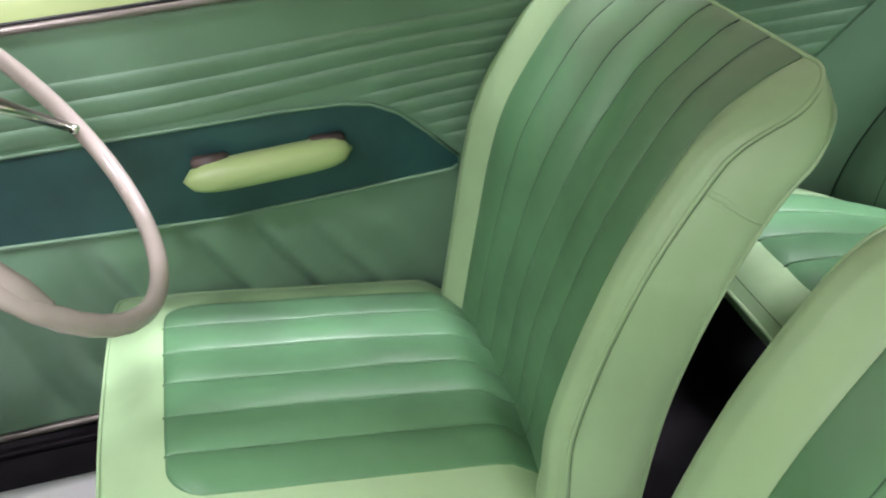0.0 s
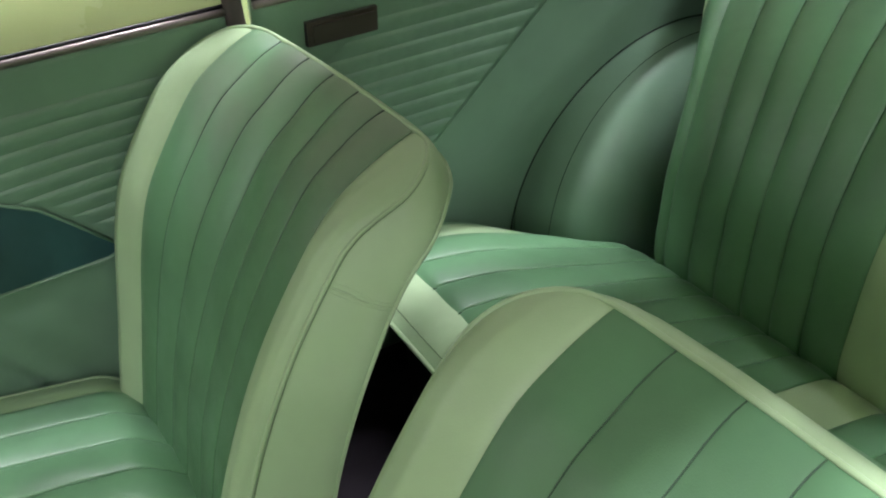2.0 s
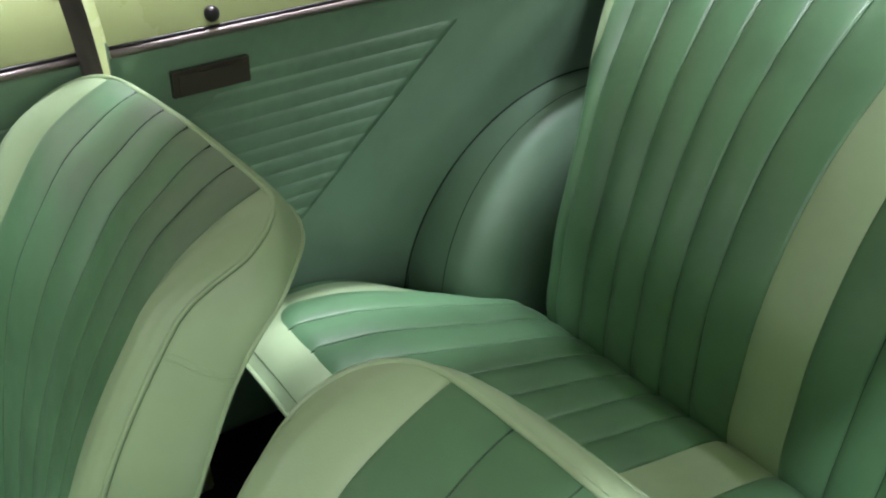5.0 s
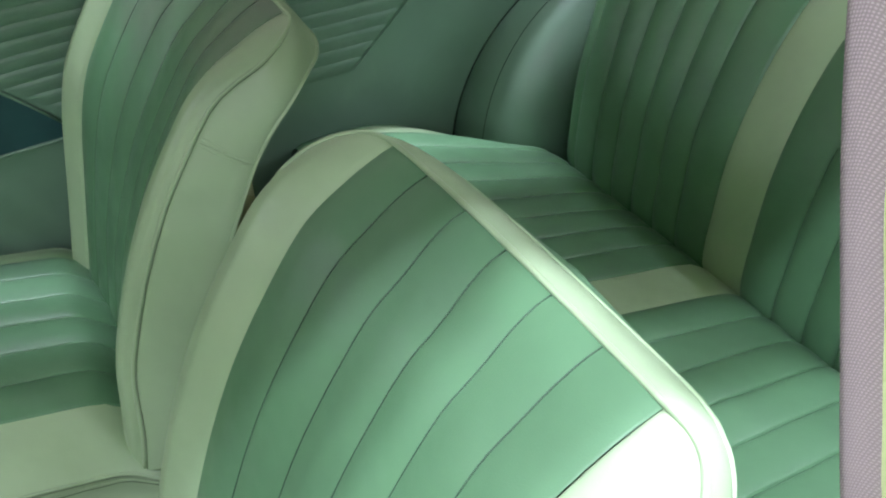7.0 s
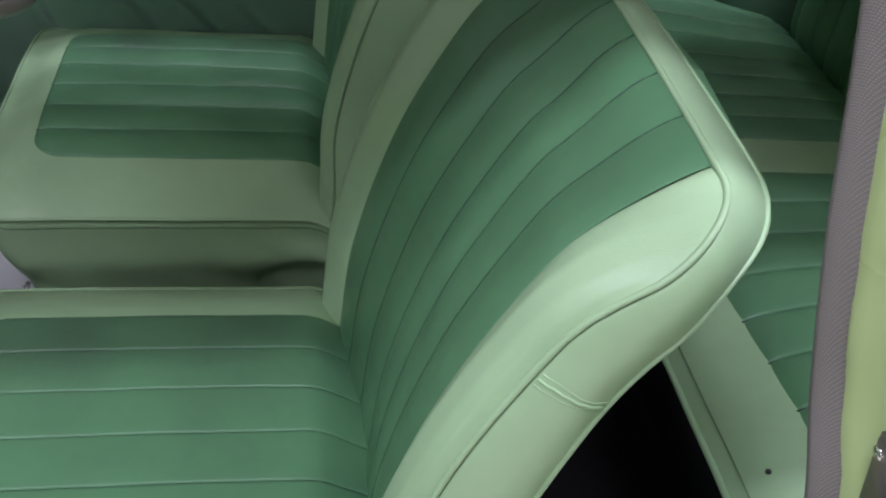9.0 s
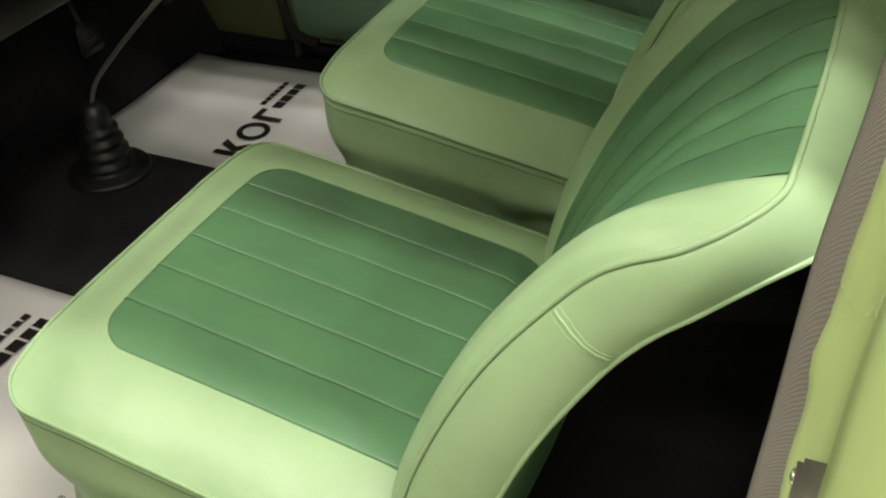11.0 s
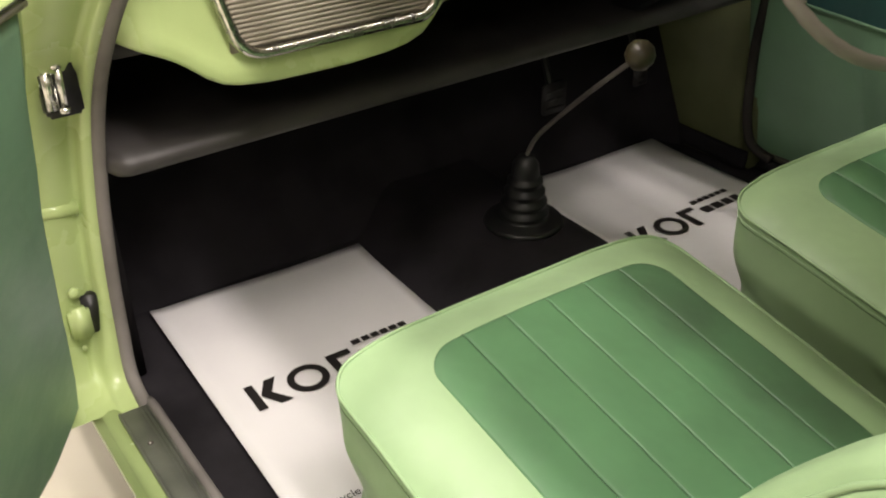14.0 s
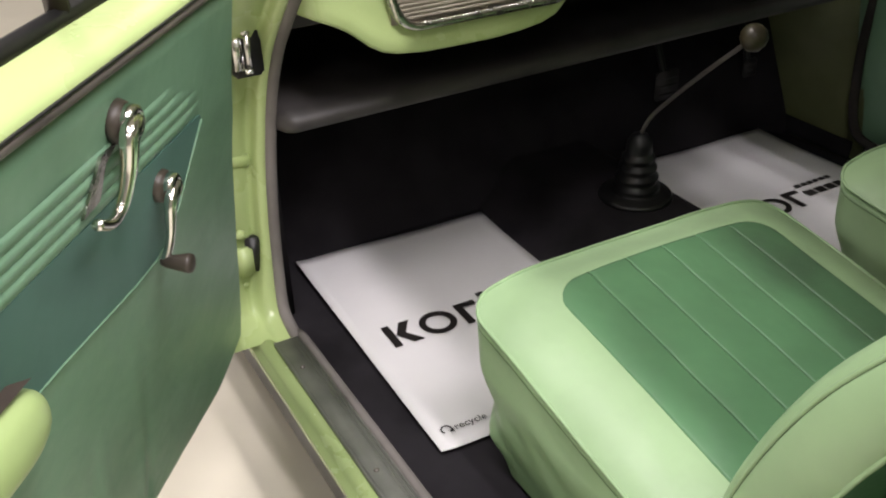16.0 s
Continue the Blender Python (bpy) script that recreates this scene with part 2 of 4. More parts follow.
class Curve:
    """A smooth line through points in a plane, by its length."""

    def __init__(self, pts):
        p = np.array(pts, float)
        out = []
        n = len(p)
        for i in range(n - 1):
            a, b, c, d = p[max(i - 1, 0)], p[i], p[i + 1], p[min(i + 2, n - 1)]
            for t in np.linspace(0, 1, 12, endpoint=False):
                out.append(0.5 * ((2 * b) + (c - a) * t + (2 * a - 5 * b + 4 * c - d) * t * t + (3 * b - a - 3 * c + d) * t ** 3))
        out.append(p[-1])
        self.p = np.array(out)
        self.s = np.concatenate([[0], np.cumsum(np.linalg.norm(np.diff(self.p, axis=0), axis=1))])
        self.length = float(self.s[-1])

    def at(self, l):
        l = min(max(l, 0.0), self.length)
        return float(np.interp(l, self.s, self.p[:, 0])), float(np.interp(l, self.s, self.p[:, 1]))

    def normal(self, l):
        a, b = self.at(l - 0.006), self.at(l + 0.006)
        dx, dz = b[0] - a[0], b[1] - a[1]
        k = math.hypot(dx, dz) or 1
        return -dz / k, dx / k


def smooth(a, b, x):
    t = min(max((x - a) / (b - a), 0), 1)
    return t * t * (3 - 2 * t)


# ---- the room ----
GROUND = -0.30
RX0, RX1, RY0, RY1, RTOPZ = -8.0, 8.0, -8.0, 6.5, 3.0
part("floor", box(RX0, RX1, RY0, RY1, GROUND - 0.1, GROUND, 0), CONCRETE, None, "cream painted garage floor", False)["kind"] = "structure"
for nm, b in (("wall_north", (RX0, RX1, RY1, RY1 + 0.2, GROUND, RTOPZ)), ("wall_south", (RX0, RX1, RY0 - 0.2, RY0, GROUND, RTOPZ)),
              ("wall_west", (RX0 - 0.2, RX0, RY0, RY1, GROUND, RTOPZ)), ("wall_east", (RX1, RX1 + 0.2, RY0, RY1, GROUND, RTOPZ))):
    part(nm, box(*b, 0), WALLPAINT, None, "white painted showroom wall", False)["kind"] = "structure"
part("ceiling", box(RX0, RX1, RY0, RY1, RTOPZ, RTOPZ + 0.2, 0), WALLPAINT, None, "white showroom ceiling", False)["kind"] = "structure"
for lx, ly, pw, wy in LAMPS:
    strip_light(lx, ly, RTOPZ - 0.05, 1.5, wy, pw, LAMP_COLOUR)


# ---- front seats ----
SEAT_HALF = 0.24
INSERT_HALF = 0.1675
FLUTES = 6
FRONT = Curve([(0.388, 0.150), (0.402, 0.210), (0.414, 0.261), (0.427, 0.303), (0.454, 0.369), (0.489, 0.437), (0.530, 0.497), (0.567, 0.541), (0.604, 0.565), (0.635, 0.579), (0.655, 0.584)])
REAR = Curve([(0.462, 0.150), (0.472, 0.200), (0.485, 0.260), (0.501, 0.316), (0.525, 0.376), (0.552, 0.430), (0.580, 0.478), (0.612, 0.515), (0.645, 0.536), (0.670, 0.541), (0.684, 0.544)])
CORNER = {-1: 0.060, 1: 0.075}


def back_top(y, c=0.0):
    a = abs(y)
    top = FRONT.length - (0.012 if y > 0 else 0.005) * (a / SEAT_HALF) ** 2
    c = c or CORNER[1 if y > 0 else -1]
    inner = SEAT_HALF - c
    if a > inner:
        top -= c - math.sqrt(max(c * c - (a - inner) ** 2, 0))
    return top


DISH_Y = [0, 0.05, 0.10, 0.14, 0.1675, 0.185, 0.205, 0.225, 0.234, 0.240]
DISH_B = [-0.021, -0.018, -0.010, -0.0045, -0.0010, 0.006, 0.013, 0.012, 0.008, 0.0]


def back_point(y, l, puff=0.0, dish=1.0):
    """The dished front of a backrest, with fuller borders, at a distance up its profile."""
    x, z = FRONT.at(l)
    nx, nz = FRONT.normal(l)
    b = float(np.interp(abs(y), DISH_Y, DISH_B))
    b = b * dish if b < 0 else b
    b *= 0.12 + 0.88 * smooth(0, 0.085, back_top(y) - l)
    puff *= smooth(-0.01, 0.02, back_top(y) - l)
    return Vector((x + nx * (b + puff), y, z + nz * (b + puff)))


def front_seat(cy, lean, slide, rise, dish, plump, full, narrow, waist, crown, label):
    seat = thing("front_seat", label, "car seat", (0.2, cy, 0.0), "front seats")
    pivot = Matrix.Translation((0.41 + slide, 0, 0.22 + rise)) @ Matrix.Rotation(radians(lean), 4, "Y") @ Matrix.Translation((-0.41, 0, -0.22))
    shift = Matrix.Translation((0, cy, 0))

    def put(name, bm, mat, label="", back=True):
        if back:
            for v in bm.verts:
                swell = full * smooth(-0.02, 0.20, v.co.y) * smooth(0.26, 0.46, v.co.z)
                v.co.x -= 0.75 * swell
                v.co.z += 0.66 * swell
                # the near flank draws in below the shoulder
                draw = smooth(0.165, 0.235, -v.co.y) * smooth(0.575, 0.525, v.co.z) * smooth(0.18, 0.27, v.co.z)
                ahead = smooth(0.06, 0.0, v.co.x - float(np.interp(v.co.z, FRONT.p[:, 1], FRONT.p[:, 0])))
                draw *= waist[3] + (1 - waist[3]) * ahead
                v.co += Vector(waist[:3]) * draw
                if v.co.y > 0:
                    v.co.y *= narrow
            bm.transform(pivot)
        bm.transform(shift)
        return part(name, bm, mat, seat, label)

    # backrest: six fluted panels between two plain borders, puckered at the top of the softer seat
    deep = 1.0 if narrow < 1 else 0.15
    w = 2 * INSERT_HALF / FLUTES
    us = [0, 0.02, 0.05, 0.1, 0.18, 0.3, 0.42, 0.5, 0.58, 0.7, 0.82, 0.9, 0.95, 0.98, 1]
    for i in range(FLUTES):
        y0 = -INSERT_HALF + i * w

        def flute(u, v, y0=y0):
            y = y0 + u * w
            puff = (0.0022 + 0.0020 * deep * smooth(0.5, 0.92, v)) * (max(math.sin(math.pi * u), 0) ** (1.15 - 0.4 * deep)) - 0.0008 - (0.0003 + 0.0005 * deep if u in (0, 1) else 0)
            return back_point(y, v * back_top(y), puff, dish)
        put("backrest_flute", sheet(flute, us, linspace(0, 1, 48)), VINYL_BACK if narrow < 1 else VINYL_DARK)
    for i in range(1, FLUTES):
        y = -INSERT_HALF + i * w
        put("seam", tube([back_point(y, v * back_top(y), -0.0007 - 0.0004 * deep, dish) for v in linspace(0, 0.995, 48)], [0.0005 + 0.0008 * deep * smooth(0.5, 0.9, v) for v in linspace(0, 0.995, 48)], 6), THREAD if narrow < 1 else THREAD_SOFT)
    for s in (-1, 1):
        def border(u, v, s=s):
            k = math.sin(u * math.pi / 2)
            y = s * (INSERT_HALF + k * (SEAT_HALF - INSERT_HALF))
            puff = 0.0032 * math.sin(math.pi * min(k * 1.0, 1)) ** 0.6 - 0.0010 * (1 - k) - (0.0016 if u == 0 else 0.0030 if u == 1 else 0)
            return back_point(y, v * back_top(y), puff, dish)
        put("backrest_border", sheet(border, linspace(0, 1, 27), linspace(0, 1, 48)), VINYL_LIGHT, "pale green vinyl border")
    # outline of the backrest
    def half_outline(sgn):
        c = CORNER[sgn]
        ys = [sgn * SEAT_HALF] * 28
        ls = linspace(0, back_top(sgn * SEAT_HALF), 28)
        ys += [sgn * (SEAT_HALF - c + c * math.cos(a * math.pi / 2)) for a in linspace(0, 1, 16)[1:]]
        ys += [sgn * y for y in linspace(SEAT_HALF - c, 0, 12)[1:]]
        return ys, ls + [back_top(y) for y in ys[28:]]
    ya, la = half_outline(-1)
    yb, lb = half_outline(1)
    ys, ls = ya + yb[:-1][::-1], la + lb[:-1][::-1]
    inner = SEAT_HALF - 0.075
    front = [back_point(y, l) for y, l in zip(ys, ls)]
    rear = []
    for y, l in zip(ys, ls):
        round_off = back_top(y) - back_top(y, max(0.105, CORNER[1 if y > 0 else -1])) if abs(y) > SEAT_HALF - 0.105 else 0.0
        m = l - round_off * smooth(0.75, 1.0, l / FRONT.length)
        x, z = REAR.at(m / FRONT.length * REAR.length)
        k = crown * smooth(0.78, 0.95, m / FRONT.length)
        rear.append(Vector((x + 0.010 * k, y * (1.03 - 0.012 * crown), z + 0.010 * k)))

    def wall(u, v):
        i = min(int(round(u)), len(front) - 1)
        p = front[i].lerp(rear[i], v)
        k = smooth(inner, SEAT_HALF, abs(ys[i]))
        o = Vector((0, math.copysign(k, ys[i]), 1 - k))
        ripple = 0.0012 * noise.noise(Vector((p.x * 22, ys[i] * 9, p.z * 22)))
        return p + o * (0.008 * abs(math.sin(math.pi * v)) ** 0.7 + ripple * math.sin(math.pi * v) - (0.003 if v == 0 else 0))
    put("backrest_side", sheet(wall, range(len(front)), [0, 0.03] + linspace(0.08, 1, 11)), VINYL_LIGHT, "pale green vinyl side band")
    put("piping", tube([p + Vector((-0.0005, 0, 0.0003)) for p in front], 0.0023), VINYL_LIGHT)
    put("seam", tube([wall(k, 0.030) for k in range(len(front))], 0.00045, 6), THREAD_PALE)
    put("rear_piping", tube(rear, 0.0024), VINYL_LIGHT)

    def rear_panel(u, v):
        half = (len(rear) - 1) // 2
        i = int(round(u))
        a, b = rear[i], rear[len(rear) - 1 - i]
        p = a.lerp(b, v)
        return p + Vector((0.012, 0, -0.006)) * math.sin(math.pi * v) * (1 if i < half else 0)
    put("backrest_rear", sheet(rear_panel, range((len(rear) - 1) // 2 + 1), linspace(0, 1, 13)), VINYL_DARK, "dark green vinyl rear panel")
    # cross seam on each side band
    for s in (-1, 1):
        k = min(range(len(front)), key=lambda j: abs(front[j].x - 0.529) + (9 if ys[j] * s < 0 else 0))
        def band(v, d, k=k, s=s):
            q = k + s * d / (front[k + 1] - front[k]).length * (-1)
            i = int(math.floor(q))
            return wall(i, v).lerp(wall(i + 1, v), q - i)
        for d, r in ((0.0, 0.0005), (0.0042, 0.0011), (0.0085, 0.0005)):
            put("side_seam", tube([band(v, d * (1 + 0.15 * math.sin(7 * v)) + 0.0003 * math.sin(31 * v)) for v in linspace(0.06, 0.94, 24)], r, 6), VINYL_LIGHT)

    # cushion
    CH, XF, XR, RC = 0.25, -0.024 - 0.2 * rise, 0.43, 0.034

    def x_front(y):
        a = abs(y)
        inn = CH - RC
        return XF + 0.012 * (a / CH) ** 2 + (RC - math.sqrt(max(RC * RC - (a - inn) ** 2, 0)) if a > inn else 0)

    def top(x, y, puff=0.0):
        mid = 0.273 - 0.165 * (x - 0.045) - 0.10 * max(x - 0.2, 0) ** 2
        edge = 0.242 - 0.175 * (x + 0.02)
        a = abs(y) / CH
        z = mid + (edge - mid) * (0.25 * a * a + 0.75 * a ** 5)
        z += 0.5 * rise - 0.030 * (1 - 0.92 * a * a) * (1 - smooth(-0.01, 0.075, x - x_front(y)))
        z += 0.0012 * noise.noise(Vector((x * 16, (y + cy) * 16, 3.1))) - 0.034 * smooth(0.365, 0.435, x)
        return Vector((x, y, z + puff))

    ang = [math.sin(a) for a in linspace(-math.pi / 2, math.pi / 2, 49)]
    put("cushion_border", sheet(lambda u, v: top(x_front(u * CH) + v ** 1.6 * (XR - x_front(u * CH)), u * CH), ang, linspace(0, 1, 40)), VINYL_LIGHT, "pale green vinyl border", False)
    xi = 0.040
    for i in range(FLUTES):
        y0 = -INSERT_HALF + i * w

        def strip(u, v, y0=y0):
            y = y0 + u * w
            rc = 0.040
            a = abs(y) - (INSERT_HALF - rc)
            xs = xi + (rc - math.sqrt(max(rc * rc - a * a, 0)) if a > 0 else 0)
            x = xs + v ** 1.4 * (XR - xs)
            puff = 0.0012 + (0.0018 + plump * (0.6 + 0.8 * noise.noise(Vector((x * 7, y0 * 40, cy))))) * (math.sin(math.pi * u) ** (0.35 + 50 * plump)) * smooth(0, 0.03, x - xs + 0.006)
            if y0 + u * w <= -INSERT_HALF + 1e-6 or y0 + u * w >= INSERT_HALF - 1e-6 or v == 0:
                puff = -0.003
            elif u in (0, 1):
                puff = -0.0016
            return top(x, y, puff)
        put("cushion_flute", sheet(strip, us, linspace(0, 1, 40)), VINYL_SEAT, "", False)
        if i:
            put("seam", tube([top(x, y0, -0.0004) for x in linspace(xi, XR, 40)], 0.0009 + 0.06 * plump, 6), THREAD, "", False)
    oy = [CH * a for a in ang]
    edge = [top(x, -CH) for x in linspace(XR, x_front(CH), 40)[:-1]] + [top(x_front(y), y) for y in oy] + [top(x, CH) for x in linspace(x_front(CH), XR, 40)[1:]]
    put("piping", tube([p + Vector((0, 0, 0.0006)) for p in edge], 0.0022), VINYL_LIGHT, "", False)

    def skirt(u, v):
        i = int(round(u))
        p = edge[i]
        h = p.z * v
        tuck = 0.007 * smooth(0, 0.55, v) + (0.016 - 0.010 * smooth(0.10, 0.25, p.x)) * smooth(0.5, 1.0, v) - 0.004 * math.sin(math.pi * min(v / 0.5, 1))
        corner = smooth(0.06, 0.0, p.x) * smooth(0.12, 0.22, abs(p.y))
        tuck += corner * (0.013 * math.exp(-((v - 0.50) / 0.13) ** 2) - 0.011 * math.exp(-((v - 0.72) / 0.10) ** 2))
        fx = smooth(0.12, -0.03, p.x)
        x = p.x + fx * (0.010 * v + 0.045 * v ** 3)
        y = p.y - math.copysign(min(tuck, abs(p.y)), p.y) * min(abs(p.y) / CH * 1.0, 1)
        fold = (0.005 + 0.006 * smooth(0.10, 0.0, p.x) + 0.018 * smooth(0.20, 0.34, p.x)) * noise.noise(Vector((p.x * 16 + cy - v * 3, p.y * 10, v * 3))) * math.sin(math.pi * v)
        fold += 0.0050 * math.sin(46 * p.x + 7.0 * v) * smooth(0.23, 0.31, p.x) * smooth(0.05, 0.45, v) * (0.6 + 0.8 * noise.noise(Vector((p.x * 25, cy, v * 4))))
        fold += (0.007 * math.exp(-((v - 0.43 - 0.4 * (0.40 - p.x)) / 0.08) ** 2) - 0.004 * math.exp(-((v - 0.27) / 0.07) ** 2)) * smooth(0.22, 0.36, p.x)
        return Vector((x - fold * fx, y + math.copysign(fold, p.y), max(p.z - h - 0.003, 0.006)))
    put("cushion_side", sheet(skirt, range(len(edge)), linspace(0, 1, 22)), VINYL_LIGHT, "pale green vinyl skirt", False)
    put("piping", tube([skirt(i, 0.03) for i in range(len(edge))], 0.0009), VINYL_LIGHT, "", False)
    put("seam", tube([skirt(i, 0.048) for i in range(len(edge))], 0.0006, 6), THREAD_PALE, "", False)
    put("seat_base", box(0.10, 0.42, -0.18, 0.18, 0.0, 0.10, 0.004), RUBBER, "black steel seat base", False)
    return seat


front_seat(-0.2835, 0.0, 0.0, 0.0, 1.0, 0.0, 0.0, 1.0, (-0.003, 0.006, 0.0, 1.0), 0.85, "two-tone green vinyl car seat beside the open door")
CORNER[1] = 0.100
front_seat(0.336, -0.3, 0.006, 0.016, 0.65, 0.005, 0.029, 0.83, (-0.006, 0.010, 0.003, 0.0), 0.0, "two-tone green vinyl car seat behind the steering wheel")


# ---- rear seat ----
RBACK = Curve([(1.106, 0.176), (1.091, 0.212), (1.090, 0.242), (1.097, 0.280), (1.115, 0.360), (1.150, 0.440), (1.200, 0.512), (1.270, 0.575), (1.350, 0.630)])
RTOP = Curve([(0.705, 0.230), (0.728, 0.254), (0.765, 0.266), (0.83, 0.266), (0.885, 0.258), (0.967, 0.243), (1.04, 0.229), (1.070, 0.219), (1.090, 0.200), (1.110, 0.168)])


def rear_seat():
    seat = thing("rear_seat", "two-tone green fluted vinyl rear bench seat", "car seat", (0.9, 0, 0))
    yc, strip, n = -0.0065, 0.0345, 8
    xs0, xs1 = 0.705, 1.11

    def wide(x):
        """Half width of the cushion, which narrows between the wheel arches."""
        return 0.535 - 0.125 * smooth(0.86, 1.07, x)

    def pitch(x):
        return 0.0585 - 0.0090 * min(max((x - 0.76) / 0.32, 0), 1)

    def rtop(x, y, puff=0.0):
        z = float(np.interp(x, RTOP.p[:, 0], RTOP.p[:, 1]))
        z += 0.010 * smooth(0.18, 0.45, abs(y - yc)) * smooth(1.08, 0.85, x) - 0.012 * (abs(y - yc) / wide(x)) ** 14
        z += 0.0022 * noise.noise(Vector((x * 11, y * 11, 7.7)))
        return Vector((x, y, z + puff))

    def rback(y, l, puff=0.0):
        x, z = RBACK.at(l)
        nx, nz = RBACK.normal(l)
        b = 0.008 * (1 - (abs(y - yc) / 0.5) ** 4) + puff
        return Vector((x + nx * b, y, z + nz * b))

    def back_line(i, f):
        """Offset of the i-th seam of the back, which spread towards its top."""
        fan = 1 + 0.26 * (max(f - 0.35, 0) / 0.5) ** 1.6
        return strip + i * 0.0475 * fan + (0.006 + 0.008 * smooth(0.0, 0.4, f)) * min(i, 1)
    part("cushion_border", sheet(lambda u, v: rtop(xs0 + v * (xs1 - xs0), yc + u * wide(xs0 + v * (xs1 - xs0))), linspace(-1, 1, 61), linspace(0, 1, 30)), VINYL_LIGHT, seat, "pale green vinyl front border")
    part("cushion_front", sheet(lambda u, v: Vector((xs0 + 0.003 * math.sin(3 * v) + 0.018 * v * v, yc + u * wide(xs0), rtop(xs0, yc + u * wide(xs0)).z - 0.040 * v + 0.0015 * noise.noise(Vector((u * 14, v * 2, 5.0))))), linspace(-1, 1, 61), linspace(0, 1, 8)), VINYL_LIGHT, seat, "pale green vinyl front skirt")
    part("seat_base", box(0.745, 1.06, -0.45, 0.45, 0.0, 0.195, 0.006), CARPET, seat, "black carpeted seat base")
    for s in (-1, 1):
        part("cushion_side", sheet(lambda u, v, s=s: rtop(u, yc + s * wide(u)) + Vector((0, s * 0.09 * v, -0.012 * v - 0.07 * v ** 2)), linspace(0.735, 1.10, 30), linspace(0, 1, 8)), VINYL_DARK, seat, "dark green vinyl side")
    part("stud", lathe([(0.0026, 0.0), (0.0026, 0.0012), (0.0012, 0.0022), (0.0003, 0.0023)], rtop(0.735, -0.437), (-0.3, 0, 1), 10), RUBBER, seat)
    part("piping", tube([rtop(xs0, yc + y) for y in linspace(-wide(xs0), wide(xs0), 41)], 0.0032), VINYL_LIGHT, seat)
    part("seam", tube([rtop(xs0 + 0.012, yc + y, 0.0002) for y in linspace(-0.53, 0.53, 41)], 0.0006, 6), THREAD_PALE, seat)
    us = [0, 0.02, 0.06, 0.14, 0.3, 0.5, 0.7, 0.86, 0.94, 0.98, 1]

    def x_in(y):
        return 0.765 - 0.02 * y
    for s in (-1, 1):
        for i in range(n):
            def fl(u, v, i=i):
                xs = x_in(yc + s * (strip + (i + u) * 0.0585))
                if i == n - 1:
                    xs += 0.03 * (1 - math.sqrt(max(1 - u * u, 0)))
                x = xs + v * (xs1 - xs)
                y = yc + s * min(strip + (i + u) * pitch(x), wide(x) - 0.004 * (n - i - u))
                p = 0.0022 + 0.0044 * math.sin(math.pi * u) ** 0.5 * smooth(0, 0.03, x - xs + 0.006) - (0.004 if u in (0, 1) else 0)
                if v == 0 or (i == n - 1 and u == 1):
                    p = -0.003
                return rtop(x, y, p)
            part("cushion_flute", sheet(fl, us, linspace(0, 1, 30)), VINYL_DARK, seat)
            part("seam", tube([rtop(x, yc + s * min(strip + i * pitch(x), wide(x) - 0.004 * (n - i)), 0.0002) for x in linspace(x_in(yc + s * (strip + i * 0.0585)) + 0.004, xs1, 30)], 0.0009, 6), THREAD, seat)
            if i < n - 2:
                def fb(u, v, i=i):
                    y = yc + s * ((1 - u) * back_line(i, v) + u * back_line(i + 1, v))
                    return rback(y, v * RBACK.length, 0.0072 * abs(math.sin(math.pi * u)) ** 0.6 - (0.0018 if u in (0, 1) else 0))
                part("backrest_flute", sheet(fb, us, linspace(0, 1, 36)), VINYL_DARK, seat)
            if i < n - 1:
                part("seam", tube([rback(yc + s * back_line(i, v), v * RBACK.length, -0.0012) for v in linspace(0, 1, 36)], 0.0010, 6), THREAD, seat)
        for v0, v1, mt in ((0.0, 1.0, VINYL_DARK), (0.54, 1.0, VINYL_LIGHT)):
            def end(u, v, v0=v0, v1=v1):
                f = v0 + v * (v1 - v0)
                if v0:
                    u = 1 - (1 - u) * 0.62 * smooth(0, 0.45, v)
                y = yc + s * (back_line(n - 2, f) + u * (0.040 + 0.05 * smooth(0.45, 0.9, f)))
                return rback(y, f * RBACK.length, 0.006 * abs(math.sin(math.pi * u)) ** 0.7 - 0.045 * u ** 3 + (0.0015 if v0 else 0))
            part("backrest_end", sheet(end, linspace(0, 1, 15), linspace(0, 1, 30)), mt, seat, "pale green vinyl corner" if v0 else "dark green vinyl end panel")
    part("cushion_stripe", sheet(lambda u, v: rtop(0.758 + v * (xs1 - 0.758), yc - strip + u * 2 * strip, (0.0022 + 0.003 * math.sin(math.pi * u) ** 0.6) if v > 0 else -0.002), linspace(0, 1, 13), linspace(0, 1, 24)), VINYL_LIGHT, seat, "pale green vinyl centre stripe")
    part("backrest_stripe", sheet(lambda u, v: rback(yc - strip + u * 2 * strip, v * RBACK.length, 0.005 * math.sin(math.pi * u) ** 0.6), linspace(0, 1, 13), linspace(0, 1, 36)), VINYL_LIGHT, seat, "pale green vinyl centre stripe")
    return seat


rear_seat()


# ---- car ----
car = thing("car", "pale green two-door classic saloon with black carpet", "car", (0, 0, GROUND))


def side_y(z):
    """Half width of the trimmed cabin at a height."""
    return 0.635 - 0.17 * z


def piece(name, bm, mat, label="", smooth_it=True):
    return part(name, bm, mat, car, label, smooth_it)


